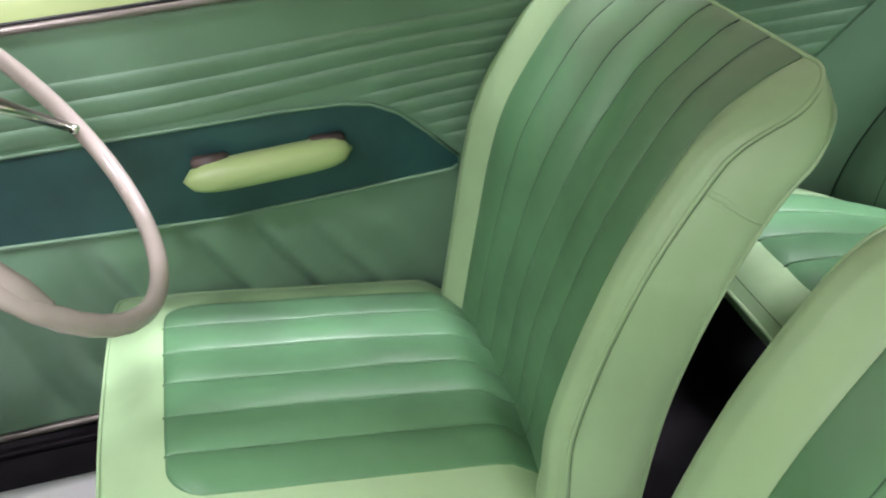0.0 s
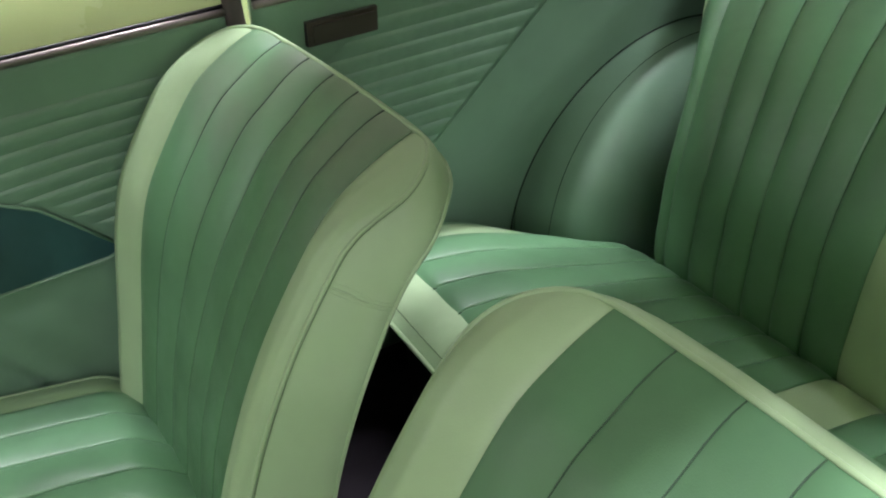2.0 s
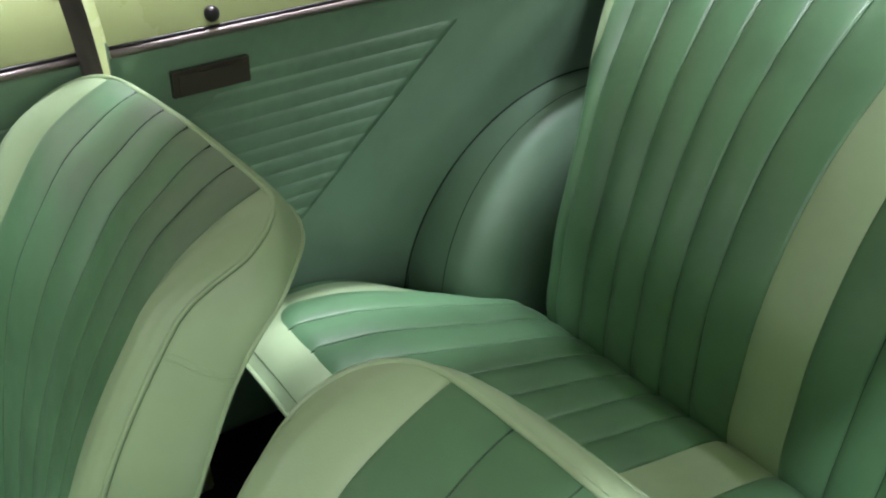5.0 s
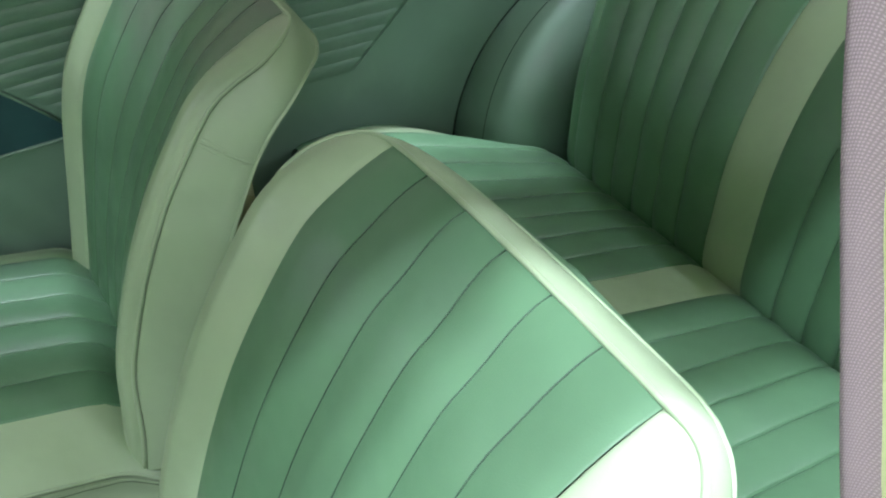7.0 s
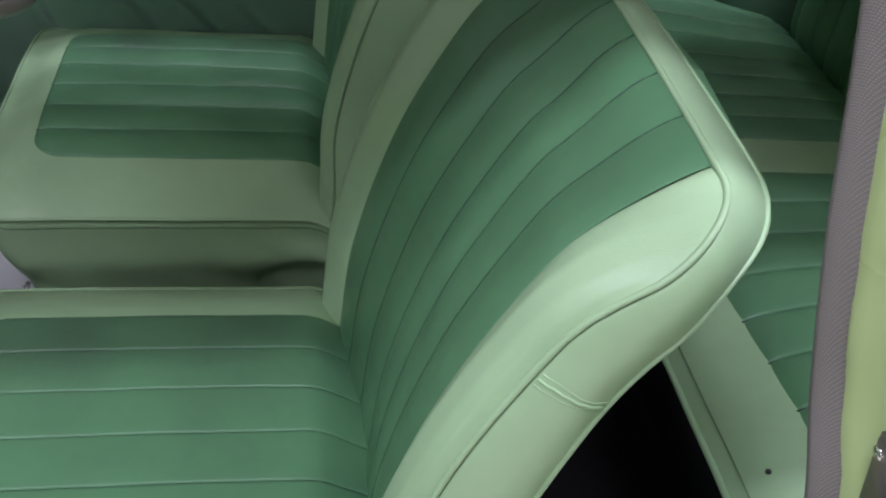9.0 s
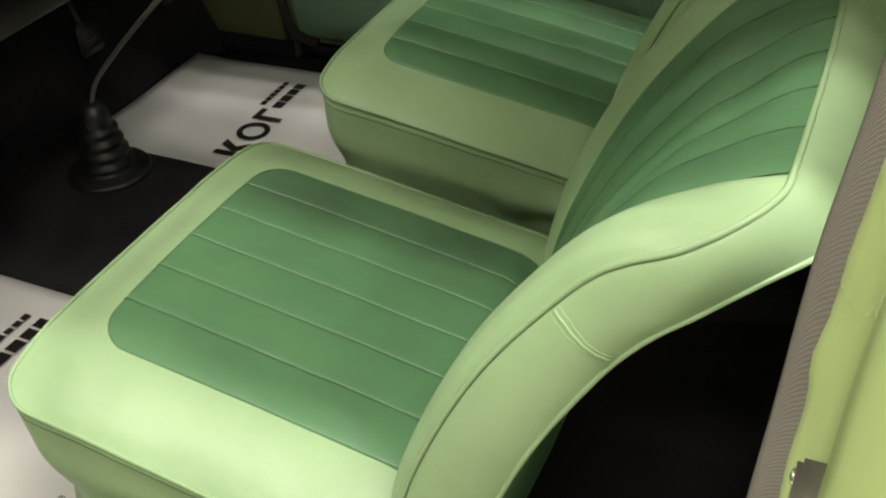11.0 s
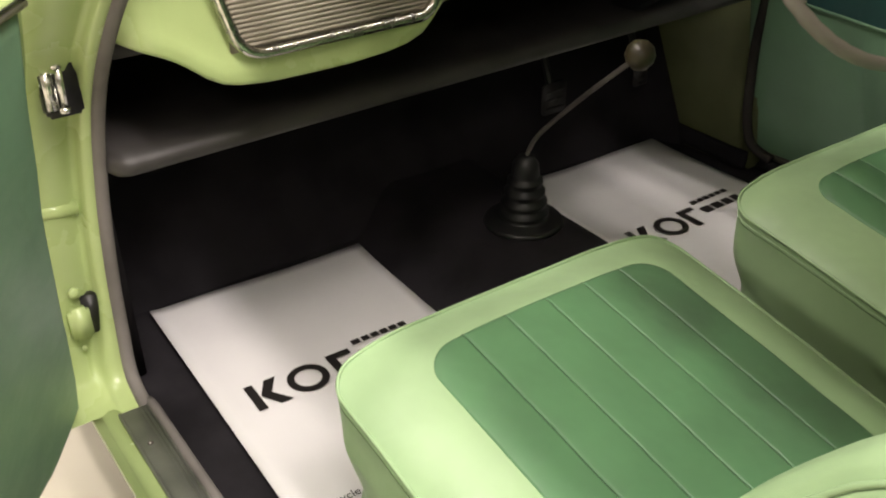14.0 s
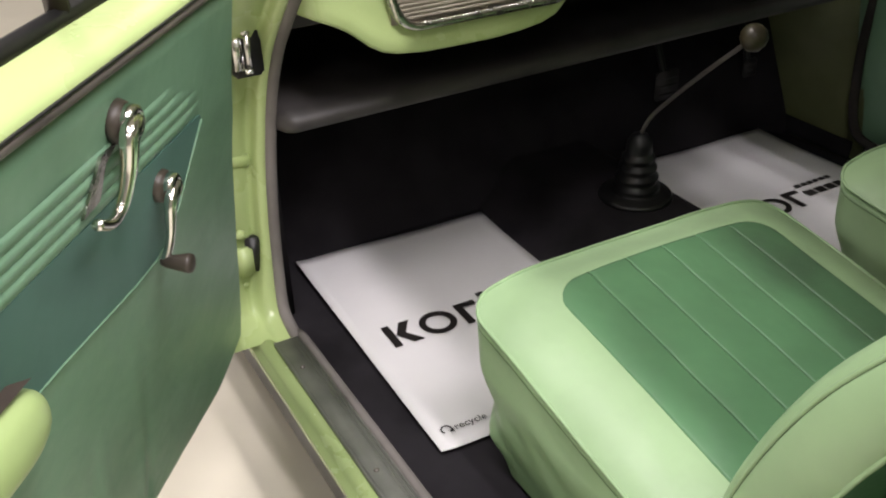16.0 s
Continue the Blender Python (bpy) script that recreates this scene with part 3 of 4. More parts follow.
piece("floor_pan", box(-0.95, 1.5, -0.64, 0.64, -0.05, -0.004, 0), CARPET, "black carpet", False)
piece("tunnel", sheet(lambda u, v: Vector((-0.9 + v * 1.6, 0.02 + 0.19 * u, -0.006 + 0.078 * (1 - smooth(0.4, 1.0, abs(u))) * (1 - 0.35 * v) + 0.004 * noise.noise(Vector((v * 9, u * 4, 0))))), linspace(-1, 1, 31), linspace(0, 1, 26)), CARPET, "black carpet over the tunnel")
piece("bulkhead", sheet(lambda u, v: Vector((-0.62 - 0.30 * u + (0.075 - 0.02 * u) * smooth(0.550, 0.612, -0.64 + 1.28 * v), -0.64 + 1.28 * v, 0.7 * u - 0.01)), linspace(0, 1, 8), linspace(0, 1, 60)), CARPET, "black carpeted bulkhead")


def shelf(u, v):
    pr = [(-0.85, 0.372), (-0.60, 0.368), (-0.45, 0.366), (-0.425, 0.366), (-0.410, 0.362), (-0.402, 0.354), (-0.400, 0.346), (-0.402, 0.338), (-0.412, 0.334), (-0.85, 0.330)]
    x, z = pr[int(round(v))]
    return Vector((max(x - 0.035 * smooth(0.012, 0.0, u), -0.85), -0.610 + 1.223 * u, z + 0.014 * u))


piece("parcel_shelf", sheet(shelf, linspace(0, 0.06, 8) + linspace(0.1, 1, 18), range(10)), SHELF, "dark grey parcel shelf")
for s in (-1, 1):
    piece("kick_panel", box(-0.95, -0.41 if s > 0 else -0.462, s * 0.615 - 0.008, s * 0.615 + 0.008, -0.01, 0.7, 0.003), PAINT_SHADED if s > 0 else CARPET)
    piece("sill", box(-0.95, 1.5, min(s * 0.632, s * 0.708), max(s * 0.632, s * 0.708), -0.014, 0.018, 0.010), PAINT if s < 0 else CARPET)
    piece("inner_sill", box(-0.95, 1.5, min(s * 0.632, s * 0.665), max(s * 0.632, s * 0.665), -0.17, -0.012, 0.004), RUBBER)

# sill rubber with ribs and screws
scuff = piece("scuff_plate", box(-0.362, 0.62, -0.680, -0.637, 0.017, 0.025, 0.002), SCUFF, "grey ribbed sill rubber")
for y in (-0.650, -0.645, -0.640):
    part("rib", box(-0.350, 0.62, y - 0.0014, y + 0.0014, 0.024, 0.0275, 0.0008), SCUFF, scuff)
part("lip", box(-0.360, 0.62, -0.6805, -0.6765, 0.024, 0.0272, 0.001), SCUFF, scuff)
part("inner_roll", tube([(-0.372, -0.634, 0.020), (-0.35, -0.634, 0.026), (0.62, -0.632, 0.026)], 0.007, 8), SEAL, scuff)
for x in (-0.281, -0.027, 0.227, 0.48):
    part("screw", lathe([(0.0042, 0), (0.0042, 0.0015), (0.002, 0.0030), (0.0005, 0.003)], (x, -0.664, 0.0245), sides=12), STEEL, scuff)

# body shell that closes the cabin
piece("roof", sheet(lambda u, v: Vector((-0.05 + 1.45 * u, -0.45 + v * 0.9, 1.10 - 0.07 * (2 * v - 1) ** 2 - 0.10 * (1.8 * u - 0.9) ** 2)), linspace(0, 1, 16), linspace(0, 1, 12)), HEADLINING, "grey headlining")
piece("rear_shelf", box(1.34, 1.75, -0.55, 0.55, 0.60, 0.64, 0.01), SHELF, "black rear shelf")
piece("rear_bulkhead", box(1.45, 1.50, -0.62, 0.62, -0.05, 0.62, 0), CARPET, "", False)
for s in (-1, 1):
    piece("rear_pillar", sheet(lambda u, v: Vector((1.30 + 0.35 * u - 0.1 * v, s * (side_y(0.62 + 0.4 * v)), 0.60 + 0.45 * v)), linspace(0, 1, 6), linspace(0, 1, 6)), HEADLINING)

# near door opening: furry seal and jambs
near_seal = [(-0.10, -0.508, 0.95), (-0.22, -0.563, 0.70), (-0.33, -0.598, 0.548), (-0.412, -0.608, 0.436), (-0.444, -0.618, 0.315), (-0.446, -0.628, 0.200), (-0.442, -0.633, 0.100), (-0.425, -0.638, 0.040), (-0.385, -0.640, 0.022), (-0.36, -0.640, 0.018)]


def smooth_path(pts, per=8):
    cu = [Vector(p) for p in pts]
    out = []
    for i in range(len(cu) - 1):
        a, b, c, d = cu[max(i - 1, 0)], cu[i], cu[i + 1], cu[min(i + 2, len(cu) - 1)]
        for t in linspace(0, 1, per + 1)[:-1]:
            out.append(0.5 * ((2 * b) + (c - a) * t + (2 * a - 5 * b + 4 * c - d) * t * t + (3 * b - a - 3 * c + d) * t ** 3))
    return out + [cu[-1]]


sp = smooth_path(near_seal)
piece("door_seal", tube(sp, 0.0095, 10), SEAL, "grey furry door seal")


def jamb(u, v):
    p = sp[int(round(u))]
    pr = [(-0.004, 0.0), (0.003, -0.009), (0.0035, -0.013), (0.0025, -0.018), (-0.002, -0.0215), (-0.016, -0.0225), (-0.024, -0.026), (-0.025, -0.031), (-0.018, -0.037), (-0.017, -0.075), (-0.022, -0.110), (-0.05, -0.120)]
    dx, dy = pr[int(round(v))]
    wide = 1 + 0.5 * smooth(0.16, 0.02, p.z)
    return Vector((p.x + dx, p.y + dy * wide, p.z))


piece("hinge_pillar", sheet(jamb, range(len(sp)), range(12)), PAINT, "pale green painted hinge pillar")
# upper hinge in its black pocket, lower one painted
upper = piece("hinge", box(-0.420, -0.392, -0.670, -0.627, 0.437, 0.513, 0.004), RUBBER, "chrome hinge in a black pocket")
part("hinge_leaf", box(-0.394, -0.388, -0.672, -0.655, 0.447, 0.503, 0.003), CHROME, upper)
part("hinge_pin", tube([(-0.385, -0.650, 0.449), (-0.385, -0.650, 0.503)], 0.0042, 12), CHROME, upper, "worn chrome hinge pin")
for z in (0.449, 0.503):
    part("hinge_knuckle", lathe([(0.0065, -0.003), (0.0065, 0.003)], (-0.386, -0.651, z), sides=16), CHROME, upper)
lower = piece("hinge", box(-0.475, -0.4530, -0.674, -0.650, 0.100, 0.158, 0.002), RUBBER, "painted hinge beside a black slot")
part("hinge_leaf", box(-0.458, -0.440, -0.696, -0.668, 0.100, 0.150, 0.005), PAINT, lower)
part("bolt", lathe([(0.008, 0), (0.008, 0.004), (0.005, 0.006), (0.0005, 0.006)], (-0.458, -0.680, 0.170), (1, -0.1, 0.2), 6), PAINT, lower)
part("bolt", lathe([(0.004, 0), (0.004, 0.003), (0.0005, 0.004)], (-0.450, -0.684, 0.085), (1, -0.1, 0.2), 10), PAINT, lower)
part("swage", tube([(-0.470, -0.648, 0.284), (-0.470, -0.70, 0.291)], 0.011, 12), PAINT, lower)

rear_edge = [(0.60, -0.640, 0.026), (0.640, -0.638, 0.050), (0.654, -0.634, 0.150), (0.659, -0.622, 0.300), (0.664, -0.596, 0.450), (0.668, -0.568, 0.520), (0.672, -0.544, 0.600), (0.680, -0.522, 0.670), (0.687, -0.498, 0.760), (0.695, -0.472, 0.90), (0.68, -0.455, 1.03)]
rp = smooth_path(rear_edge)


def ribbon(u, v):
    p = rp[int(round(u))]
    t = v / 6
    return p + Vector((0.0155 * t - 0.003 * math.sin(math.pi * t), -0.010 * t - 0.002 * math.sin(math.pi * t), 0))


piece("pillar_seal", slab(ribbon, range(len(rp)), range(7), (0.006, 0.002, 0)), CLOTH, "grey woven pillar trim")


def rear_jamb(u, v):
    p = rp[int(round(u))]
    wob = 0.0038 * noise.noise(Vector((0, 0, p.z * 26)))
    pr = [(0.0135, -0.007), (0.0135 + wob, -0.013 + wob), (0.017, -0.020), (0.025, -0.026), (0.029, -0.040), (0.029, -0.062), (0.026, -0.070), (0.032, -0.095), (0.062, -0.105)]
    dx, dy = pr[int(round(v))]
    return Vector((p.x + dx, p.y + dy, p.z))


piece("lock_pillar", sheet(rear_jamb, range(len(rp)), range(9)), PAINT, "pale green painted lock pillar")
striker = piece("striker", box(0.684, 0.712, -0.655, -0.606, 0.455, 0.528, 0.003), STEEL, "worn grey steel door striker")
part("striker_slot", box(0.682, 0.692, -0.645, -0.630, 0.467, 0.515, 0.002), RUBBER, striker)
part("screw", lathe([(0.004, 0), (0.004, 0.002), (0.0005, 0.003)], (0.685, -0.612, 0.517), (-1, 0, 0), 10), CHROME, striker)
piece("outer_quarter", sheet(lambda u, v: Vector((0.73 + 0.9 * u, -0.70 + 0.12 * v ** 2, 0.0 + 0.66 * v)), linspace(0, 1, 8), linspace(0, 1, 10)), PAINT)

# plain outer panels that close the body, and the road wheels
def shell(u, v, x0, x1, half, z0, z1):
    """An arched panel across the car: v runs over it from side to side."""
    a = math.pi * v
    c, d = math.cos(a), math.sin(a)
    x = x0 + (x1 - x0) * u
    return Vector((x, half * math.copysign(abs(c) ** 0.35, c), z0 + (z1 - z0) * abs(d) ** 0.35))


piece("cowl", box(-1.02, -0.70, -0.66, 0.66, 0.675, 0.712, 0.01), PAINT)
piece("bonnet", sheet(lambda u, v: shell(u, v, -1.75 + 0.10 * math.sin(math.pi * v), -0.99, 0.70, -0.12, 0.66 + 0.05 * u), linspace(0, 1, 14), linspace(0, 1, 33)), PAINT, "pale green bonnet and wings")
piece("boot", sheet(lambda u, v: shell(u, v, 1.52, 2.20, 0.68, -0.12, 0.64 - 0.05 * u), linspace(0, 1, 12), linspace(0, 1, 33)), PAINT, "pale green boot and rear wings")
piece("front_panel", box(-1.72, -1.68, -0.64, 0.64, -0.12, 0.60, 0.02), PAINT)
piece("tail_panel", box(2.15, 2.19, -0.62, 0.62, -0.12, 0.56, 0.02), PAINT)
piece("outer_side", sheet(lambda u, v: Vector((-0.99 + 2.55 * u, 0.72 - 0.13 * v ** 2.5, -0.12 + 0.80 * v)), linspace(0, 1, 16), linspace(0, 1, 14)), PAINT, "pale green outer side")
piece("roof_skin", sheet(lambda u, v: Vector((-0.06 + 1.48 * u, -0.46 + v * 0.92, 1.135 - 0.07 * (2 * v - 1) ** 2 - 0.10 * (1.8 * u - 0.9) ** 2)), linspace(0, 1, 16), linspace(0, 1, 12)), PAINT, "pale green roof")
for wx in (-1.22, 1.30):
    for wy in (-0.60, 0.60):
        o = 1 if wy > 0 else -1
        wheel_part = piece("wheel", lathe([(0.15, -0.06), (0.27, -0.065), (0.29, -0.04), (0.29, 0.04), (0.27, 0.065), (0.18, 0.06), (0.17, 0.04)], (wx, wy, GROUND + 0.29), (0, o, 0), 32), RUBBER, "black tyre on a green rim")
        part("rim", lathe([(0.17, 0.02), (0.17, 0.045), (0.13, 0.04), (0.11, 0.06), (0.05, 0.075), (0.001, 0.08)], (wx, wy, GROUND + 0.29), (0, o, 0), 24), PAINT, wheel_part)

# quarter trims on both sides, pleated between two slanting edges
PLEATS = 11


def quarter(s):
    xa0 = 0.645 if s > 0 else 0.705
    trim = piece("quarter_trim", slab(lambda u, v: Vector((xa0 + (1.45 - xa0) * u, s * side_y(0.635 * v), 0.635 * v)), linspace(0, 1, 24), linspace(0, 1, 24), (0, s * 0.01, 0)), VINYL_TRIM, "green vinyl side trim")
    for k in range(PLEATS):
        z0 = 0.571 - 0.0215 * k
        z1 = z0 - 0.0215
        xe0 = 1.095 - (0.571 - z0) * 1.03
        xe1 = 1.095 - (0.571 - z1) * 1.03

        def pleat(u, v, z0=z0, z1=z1, xe0=xe0, xe1=xe1):
            z = z0 + (z1 - z0) * v
            xa = max(0.70, xa0 + 0.01) + 0.12 * smooth(0.50, 0.60, z)
            x = xa + u * (xe0 + (xe1 - xe0) * v - xa)
            bulge = 0.0005 + 0.0024 * math.sin(math.pi * v ** 0.7) ** 0.8 * smooth(0, 0.04, 1 - u)
            return Vector((x, s * (side_y(z) - bulge), z))
        part("pleat", sheet(pleat, linspace(0, 1, 20) + [1.0], linspace(0, 1, 8)), VINYL_TRIM, trim)
    part("belt_moulding", tube([(x, s * (side_y(0.626) - 0.006), 0.626 - 0.003 * (x - 0.63)) for x in linspace(xa0, 1.4, 12)], 0.005, 8), STEEL, trim, "thin dull metal belt moulding")
    part("belt_gap", tube([(x, s * (side_y(0.633) - 0.004), 0.6325 - 0.003 * (x - 0.63)) for x in linspace(xa0, 1.4, 12)], 0.0022, 6), RUBBER, trim)
    if s > 0:
        part("ashtray", slab(lambda u, v: Vector((0.706 + 0.092 * u, side_y(0.559 + 0.031 * v) - 0.009, 0.559 + 0.031 * v)), linspace(0, 1, 4), linspace(0, 1, 4), (0, 0.02, 0)), BROWN, trim, "brown plastic ashtray", False)
        part("ashtray_lid", slab(lambda u, v: Vector((0.713 + 0.080 * u, side_y(0.564 + 0.021 * v) - 0.0115, 0.564 + 0.021 * v)), linspace(0, 1, 4), linspace(0, 1, 4), (0, 0.004, 0)), BROWN, trim, "", False)
    part("window_ledge", sheet(lambda u, v: Vector((xa0 + (1.45 - xa0) * u, s * (side_y(0.63) - 0.002 + 0.030 * v + 0.02 * v * v), 0.631 + 0.075 * math.sin(v * math.pi / 2) ** 0.8)), linspace(0, 1, 10), linspace(0, 1, 10)), PAINT, trim)
    # wheel arch cover
    prof = [(0.60, 1.0), (0.578, 1.0), (0.565, 0.999), (0.552, 0.994), (0.540, 0.986), (0.527, 0.974), (0.522, 0.968), (0.508, 0.948), (0.495, 0.918), (0.483, 0.878), (0.472, 0.82), (0.463, 0.74), (0.456, 0.6), (0.452, 0.3), (0.451, 0.0)]

    def arch(y, k, u):
        return Vector((1.310 - 0.288 * k * math.cos(u), s * y, 0.130 + 0.312 * k * math.sin(u)))
    part("wheel_arch", sheet(lambda u, v: arch(*prof[int(round(v))], u), linspace(-0.35, 2.4, 56), range(len(prof))), VINYL_TRIM, trim, "green vinyl wheel arch cover")
    part("arch_seam", tube([arch(0.5225, 0.9705, u) for u in linspace(-0.2, 2.2, 40)], 0.0006, 6), THREAD, trim)
    part("arch_crease", tube([arch(side_y(0.13 + 0.312 * math.sin(u)) - 0.0005, 1.004, u) for u in linspace(-0.3, 2.2, 48)], 0.0015, 6), THREAD, trim)
    return trim


quarter(1)
quarter(-1)
piece("far_pillar_cover", box(0.600, 0.66, 0.545, 0.66, -0.02, 0.70, 0.004), PAINT)
piece("far_pillar_seal", tube(smooth_path([(0.625, side_y(0) - .004, 0.0), (0.624, side_y(0.5) - .004, 0.5), (0.622, side_y(0.63) - .006, 0.63), (0.600, 0.49, 0.8), (0.56, 0.44, 1.02)]), 0.011, 10), PILLARSEAL, "dark grey furry pillar seal")

piece("far_front_seal", tube(smooth_path([(-0.31, 0.533, 0.70), (-0.355, 0.560, 0.48), (-0.382, 0.580, 0.335), (-0.393, 0.586, 0.256), (-0.395, 0.590, 0.176), (-0.392, 0.594, 0.106), (-0.376, 0.598, 0.062), (-0.33, 0.602, 0.045)]), 0.0095, 10), DARKSEAL, "dark grey furry door seal")
piece("side_carpet", slab(lambda u, v: Vector((-0.95 + 0.56 * u, 0.604 - 0.006 * (1 - v) ** 2, (0.036 + 0.008 * smooth(0.75, 0.2, u) + 0.10 * smooth(0.42, 0.25, u)) * v + 0.002)), linspace(0, 1, 30), linspace(0, 1, 5), (0, 0.006, 0)), CARPET, "black carpet turned up the side")
piece("far_front_pillar", box(-0.409, -0.385, 0.609, 0.70, 0.0, 0.75, 0.003), PAINT_SHADED)
piece("ledge_button", lathe([(0.009, 0), (0.009, 0.006), (0.006, 0.011), (0.001, 0.012)], (0.764, side_y(0.63) + 0.004, 0.643), (0, -0.8, 0.5), 16), RUBBER, "black rubber button")
# dash: shaped sheet with a rolled lower lip
LIP = [(-0.608, 0.5275), (-0.600, 0.527), (-0.592, 0.526), (-0.584, 0.5235), (-0.574, 0.520), (-0.560, 0.514), (-0.548, 0.508), (-0.535, 0.500), (-0.523, 0.491), (-0.503, 0.474), (-0.483, 0.462), (-0.461, 0.456), (-0.420, 0.4515), (-0.361, 0.450), (-0.309, 0.450), (-0.262, 0.453), (-0.228, 0.458), (-0.204, 0.467), (-0.188, 0.482), (-0.171, 0.502), (-0.155, 0.504), (-0.092, 0.500), (0.62, 0.502)]


def dash(u, v):
    y, z = LIP[int(round(u))]
    back = 0.060 * smooth(0.566, 0.606, -y)
    k = [(-0.045, 0.008), (-0.020, 0.002), (-0.006, -0.001), (-0.0015, 0.001), (0.0, 0.005), (0.0005, 0.020), (-0.003, 0.028), (-0.006, 0.05)]
    if v < 8:
        dx, dz = k[int(round(v))]
        return Vector((-0.312 - back + dx, y, z + dz))
    t = (v - 7) / 4
    return Vector((-0.318 - back - 0.02 * t, y, (z + 0.05) * (1 - t) + 0.70 * t))


dash_panel = piece("dashboard", sheet(dash, range(len(LIP)), range(12)), PAINT, "pale green painted steel dashboard")
part("dash_top", box(-0.70, -0.335, -0.62, 0.62, 0.69, 0.72, 0.012), RUBBER, dash_panel, "black padded dash top")


def round_rect(y0, y1, z0, z1, r, n=6):
    out = []
    for cy, cz, a0 in ((y1 - r, z0 + r, -90), (y1 - r, z1 - r, 0), (y0 + r, z1 - r, 90), (y0 + r, z0 + r, 180)):
        for i in range(n + 1):
            a = radians(a0 + 90 * i / n)
            out.append((cy + r * math.cos(a), cz + r * math.sin(a)))
    return out


rr = round_rect(-0.478, -0.186, 0.492, 0.64, 0.028)
part("grille_frame", tube([(-0.308, y + (0.02 * (z - 0.56) / -0.07 if y < -0.33 else 0), z) for y, z in rr], 0.0075, 8, True), WORN, dash_panel, "worn chrome grille frame")
part("grille_backing", box(-0.316, -0.312, -0.470, -0.194, 0.497, 0.635, 0.001), GRILLE_DARK, dash_panel)
for k in range(22):
    z = 0.503 + 0.006 * k
    part("grille_bar", box(-0.314, -0.3105, -0.470 + 0.008 * (k < 3), -0.194, z - 0.0024, z + 0.0024, 0.0007), GRILLE, dash_panel)
# added black box: the shade below the dash is put into its colour
piece("dash_underside", box(-0.70, -0.36, -0.60, 0.60, 0.50, 0.56, 0.01), RUBBER, "black filler for the shade under the dash")

# ---- far door ----
def fy(z, out=0.0):
    return side_y(z) - out


FAR_FOLDS = [(0.245, 0.012, 0.0030), (0.222, 0.014, -0.0040), (0.165, 0.020, 0.0032), (0.138, 0.012, -0.0030), (0.315, 0.010, 0.0022), (0.300, 0.008, -0.0018), (0.40, 0.035, 0.0030), (0.03, 0.020, 0.0030), (0.0, 0.014, -0.0028), (-0.10, 0.035, 0.004), (-0.17, 0.02, -0.003)]


def far_skin(u, v):
    """The slack vinyl of the far door: flat above, in soft slanting folds below the inset."""
    x, z = -0.41 + 1.03 * u, 0.035 + 0.59 * v
    fold = sum(h * math.exp(-((x - c + (0.35 + c) * (z - 0.2)) / w) ** 2) for c, w, h in FAR_FOLDS)
    return Vector((x, fy(z, 3.2 * fold * smooth(0.345, 0.295, z) * smooth(0.03, 0.09, z)), z))


fdoor = piece("door", slab(far_skin, linspace(0, 1, 160), linspace(0, 1, 44), (0, 0.01, 0)), VINYL_TRIM, "closed door trimmed in green vinyl")


def far_pocket():
    rim = [(-0.40, 0.483), (-0.10, 0.480), (0.10, 0.478), (0.22, 0.478), (0.295, 0.474), (0.33, 0.467), (0.365, 0.447), (0.398, 0.414), (0.436, 0.372), (0.437, 0.356), (0.427, 0.351), (0.13, 0.341), (-0.13, 0.358), (-0.40, 0.372)]
    bm = bmesh.new()
    f = [bm.verts.new((x, fy(z, 0.0022), z)) for x, z in rim]
    b = [bm.verts.new((x, fy(z, -0.003), z)) for x, z in rim]
    bm.faces.new(f)
    for i in range(len(f)):
        j = (i + 1) % len(f)
        bm.faces.new((f[i], f[j], b[j], b[i]))
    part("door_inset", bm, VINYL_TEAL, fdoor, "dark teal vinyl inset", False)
    part("inset_bead", tube([(x, fy(z, 0.003), z) for x, z in rim[:9]], 0.0025, 6), VINYL_TRIM, fdoor)
    part("inset_bead", tube([(x, fy(z, 0.003), z) for x, z in rim[9:]], 0.0030, 6), VINYL_TRIM, fdoor)


far_pocket()
def pleat_line(x, k):
    """Height of the k-th stitched line along the far door; the pleats close up towards its rear."""
    b = smooth(0.05, 0.47, x)
    return 0.559 + 0.010 * b - (0.0245 - 0.0042 * b) * k


for k in range(9):
    def pleat(u, v, k=k):
        if k < 3:
            x = -0.36 + 0.97 * u
        else:
            z = 0.569 - 0.0203 * (k + v)
            xa = float(np.interp(-z, [-0.484, -0.474, -0.447, -0.414, -0.372, -0.3], [0.315, 0.325, 0.375, 0.41, 0.445, 0.445]))
            x = xa + (0.61 - xa) * u
        z = pleat_line(x, k) * (1 - v) + pleat_line(x, k + 1) * v
        return Vector((x, fy(z, 0.0005 + 0.0032 * math.sin(math.pi * v ** 0.7) ** 0.8 * (smooth(-0.02, 0.12, u) if k > 2 else 1)), z))
    part("pleat", sheet(pleat, linspace(0, 1, 36), linspace(0, 1, 10)), VINYL_TRIM, fdoor)
part("belt_moulding", tube([(x, fy(0.627, 0.006), 0.627) for x in linspace(-0.40, 0.612, 12)], 0.005, 8), STEEL, fdoor, "thin dull metal belt moulding")
part("belt_gap", tube([(x, fy(0.6335, 0.004), 0.6335) for x in linspace(-0.40, 0.612, 12)], 0.0022, 6), RUBBER, fdoor)
part("sill_moulding", tube([(x, fy(0.04, 0.006), 0.045 + 0.01 * x) for x in linspace(-0.40, 0.612, 12)], 0.006, 8), STEEL, fdoor, "thin worn metal strip")
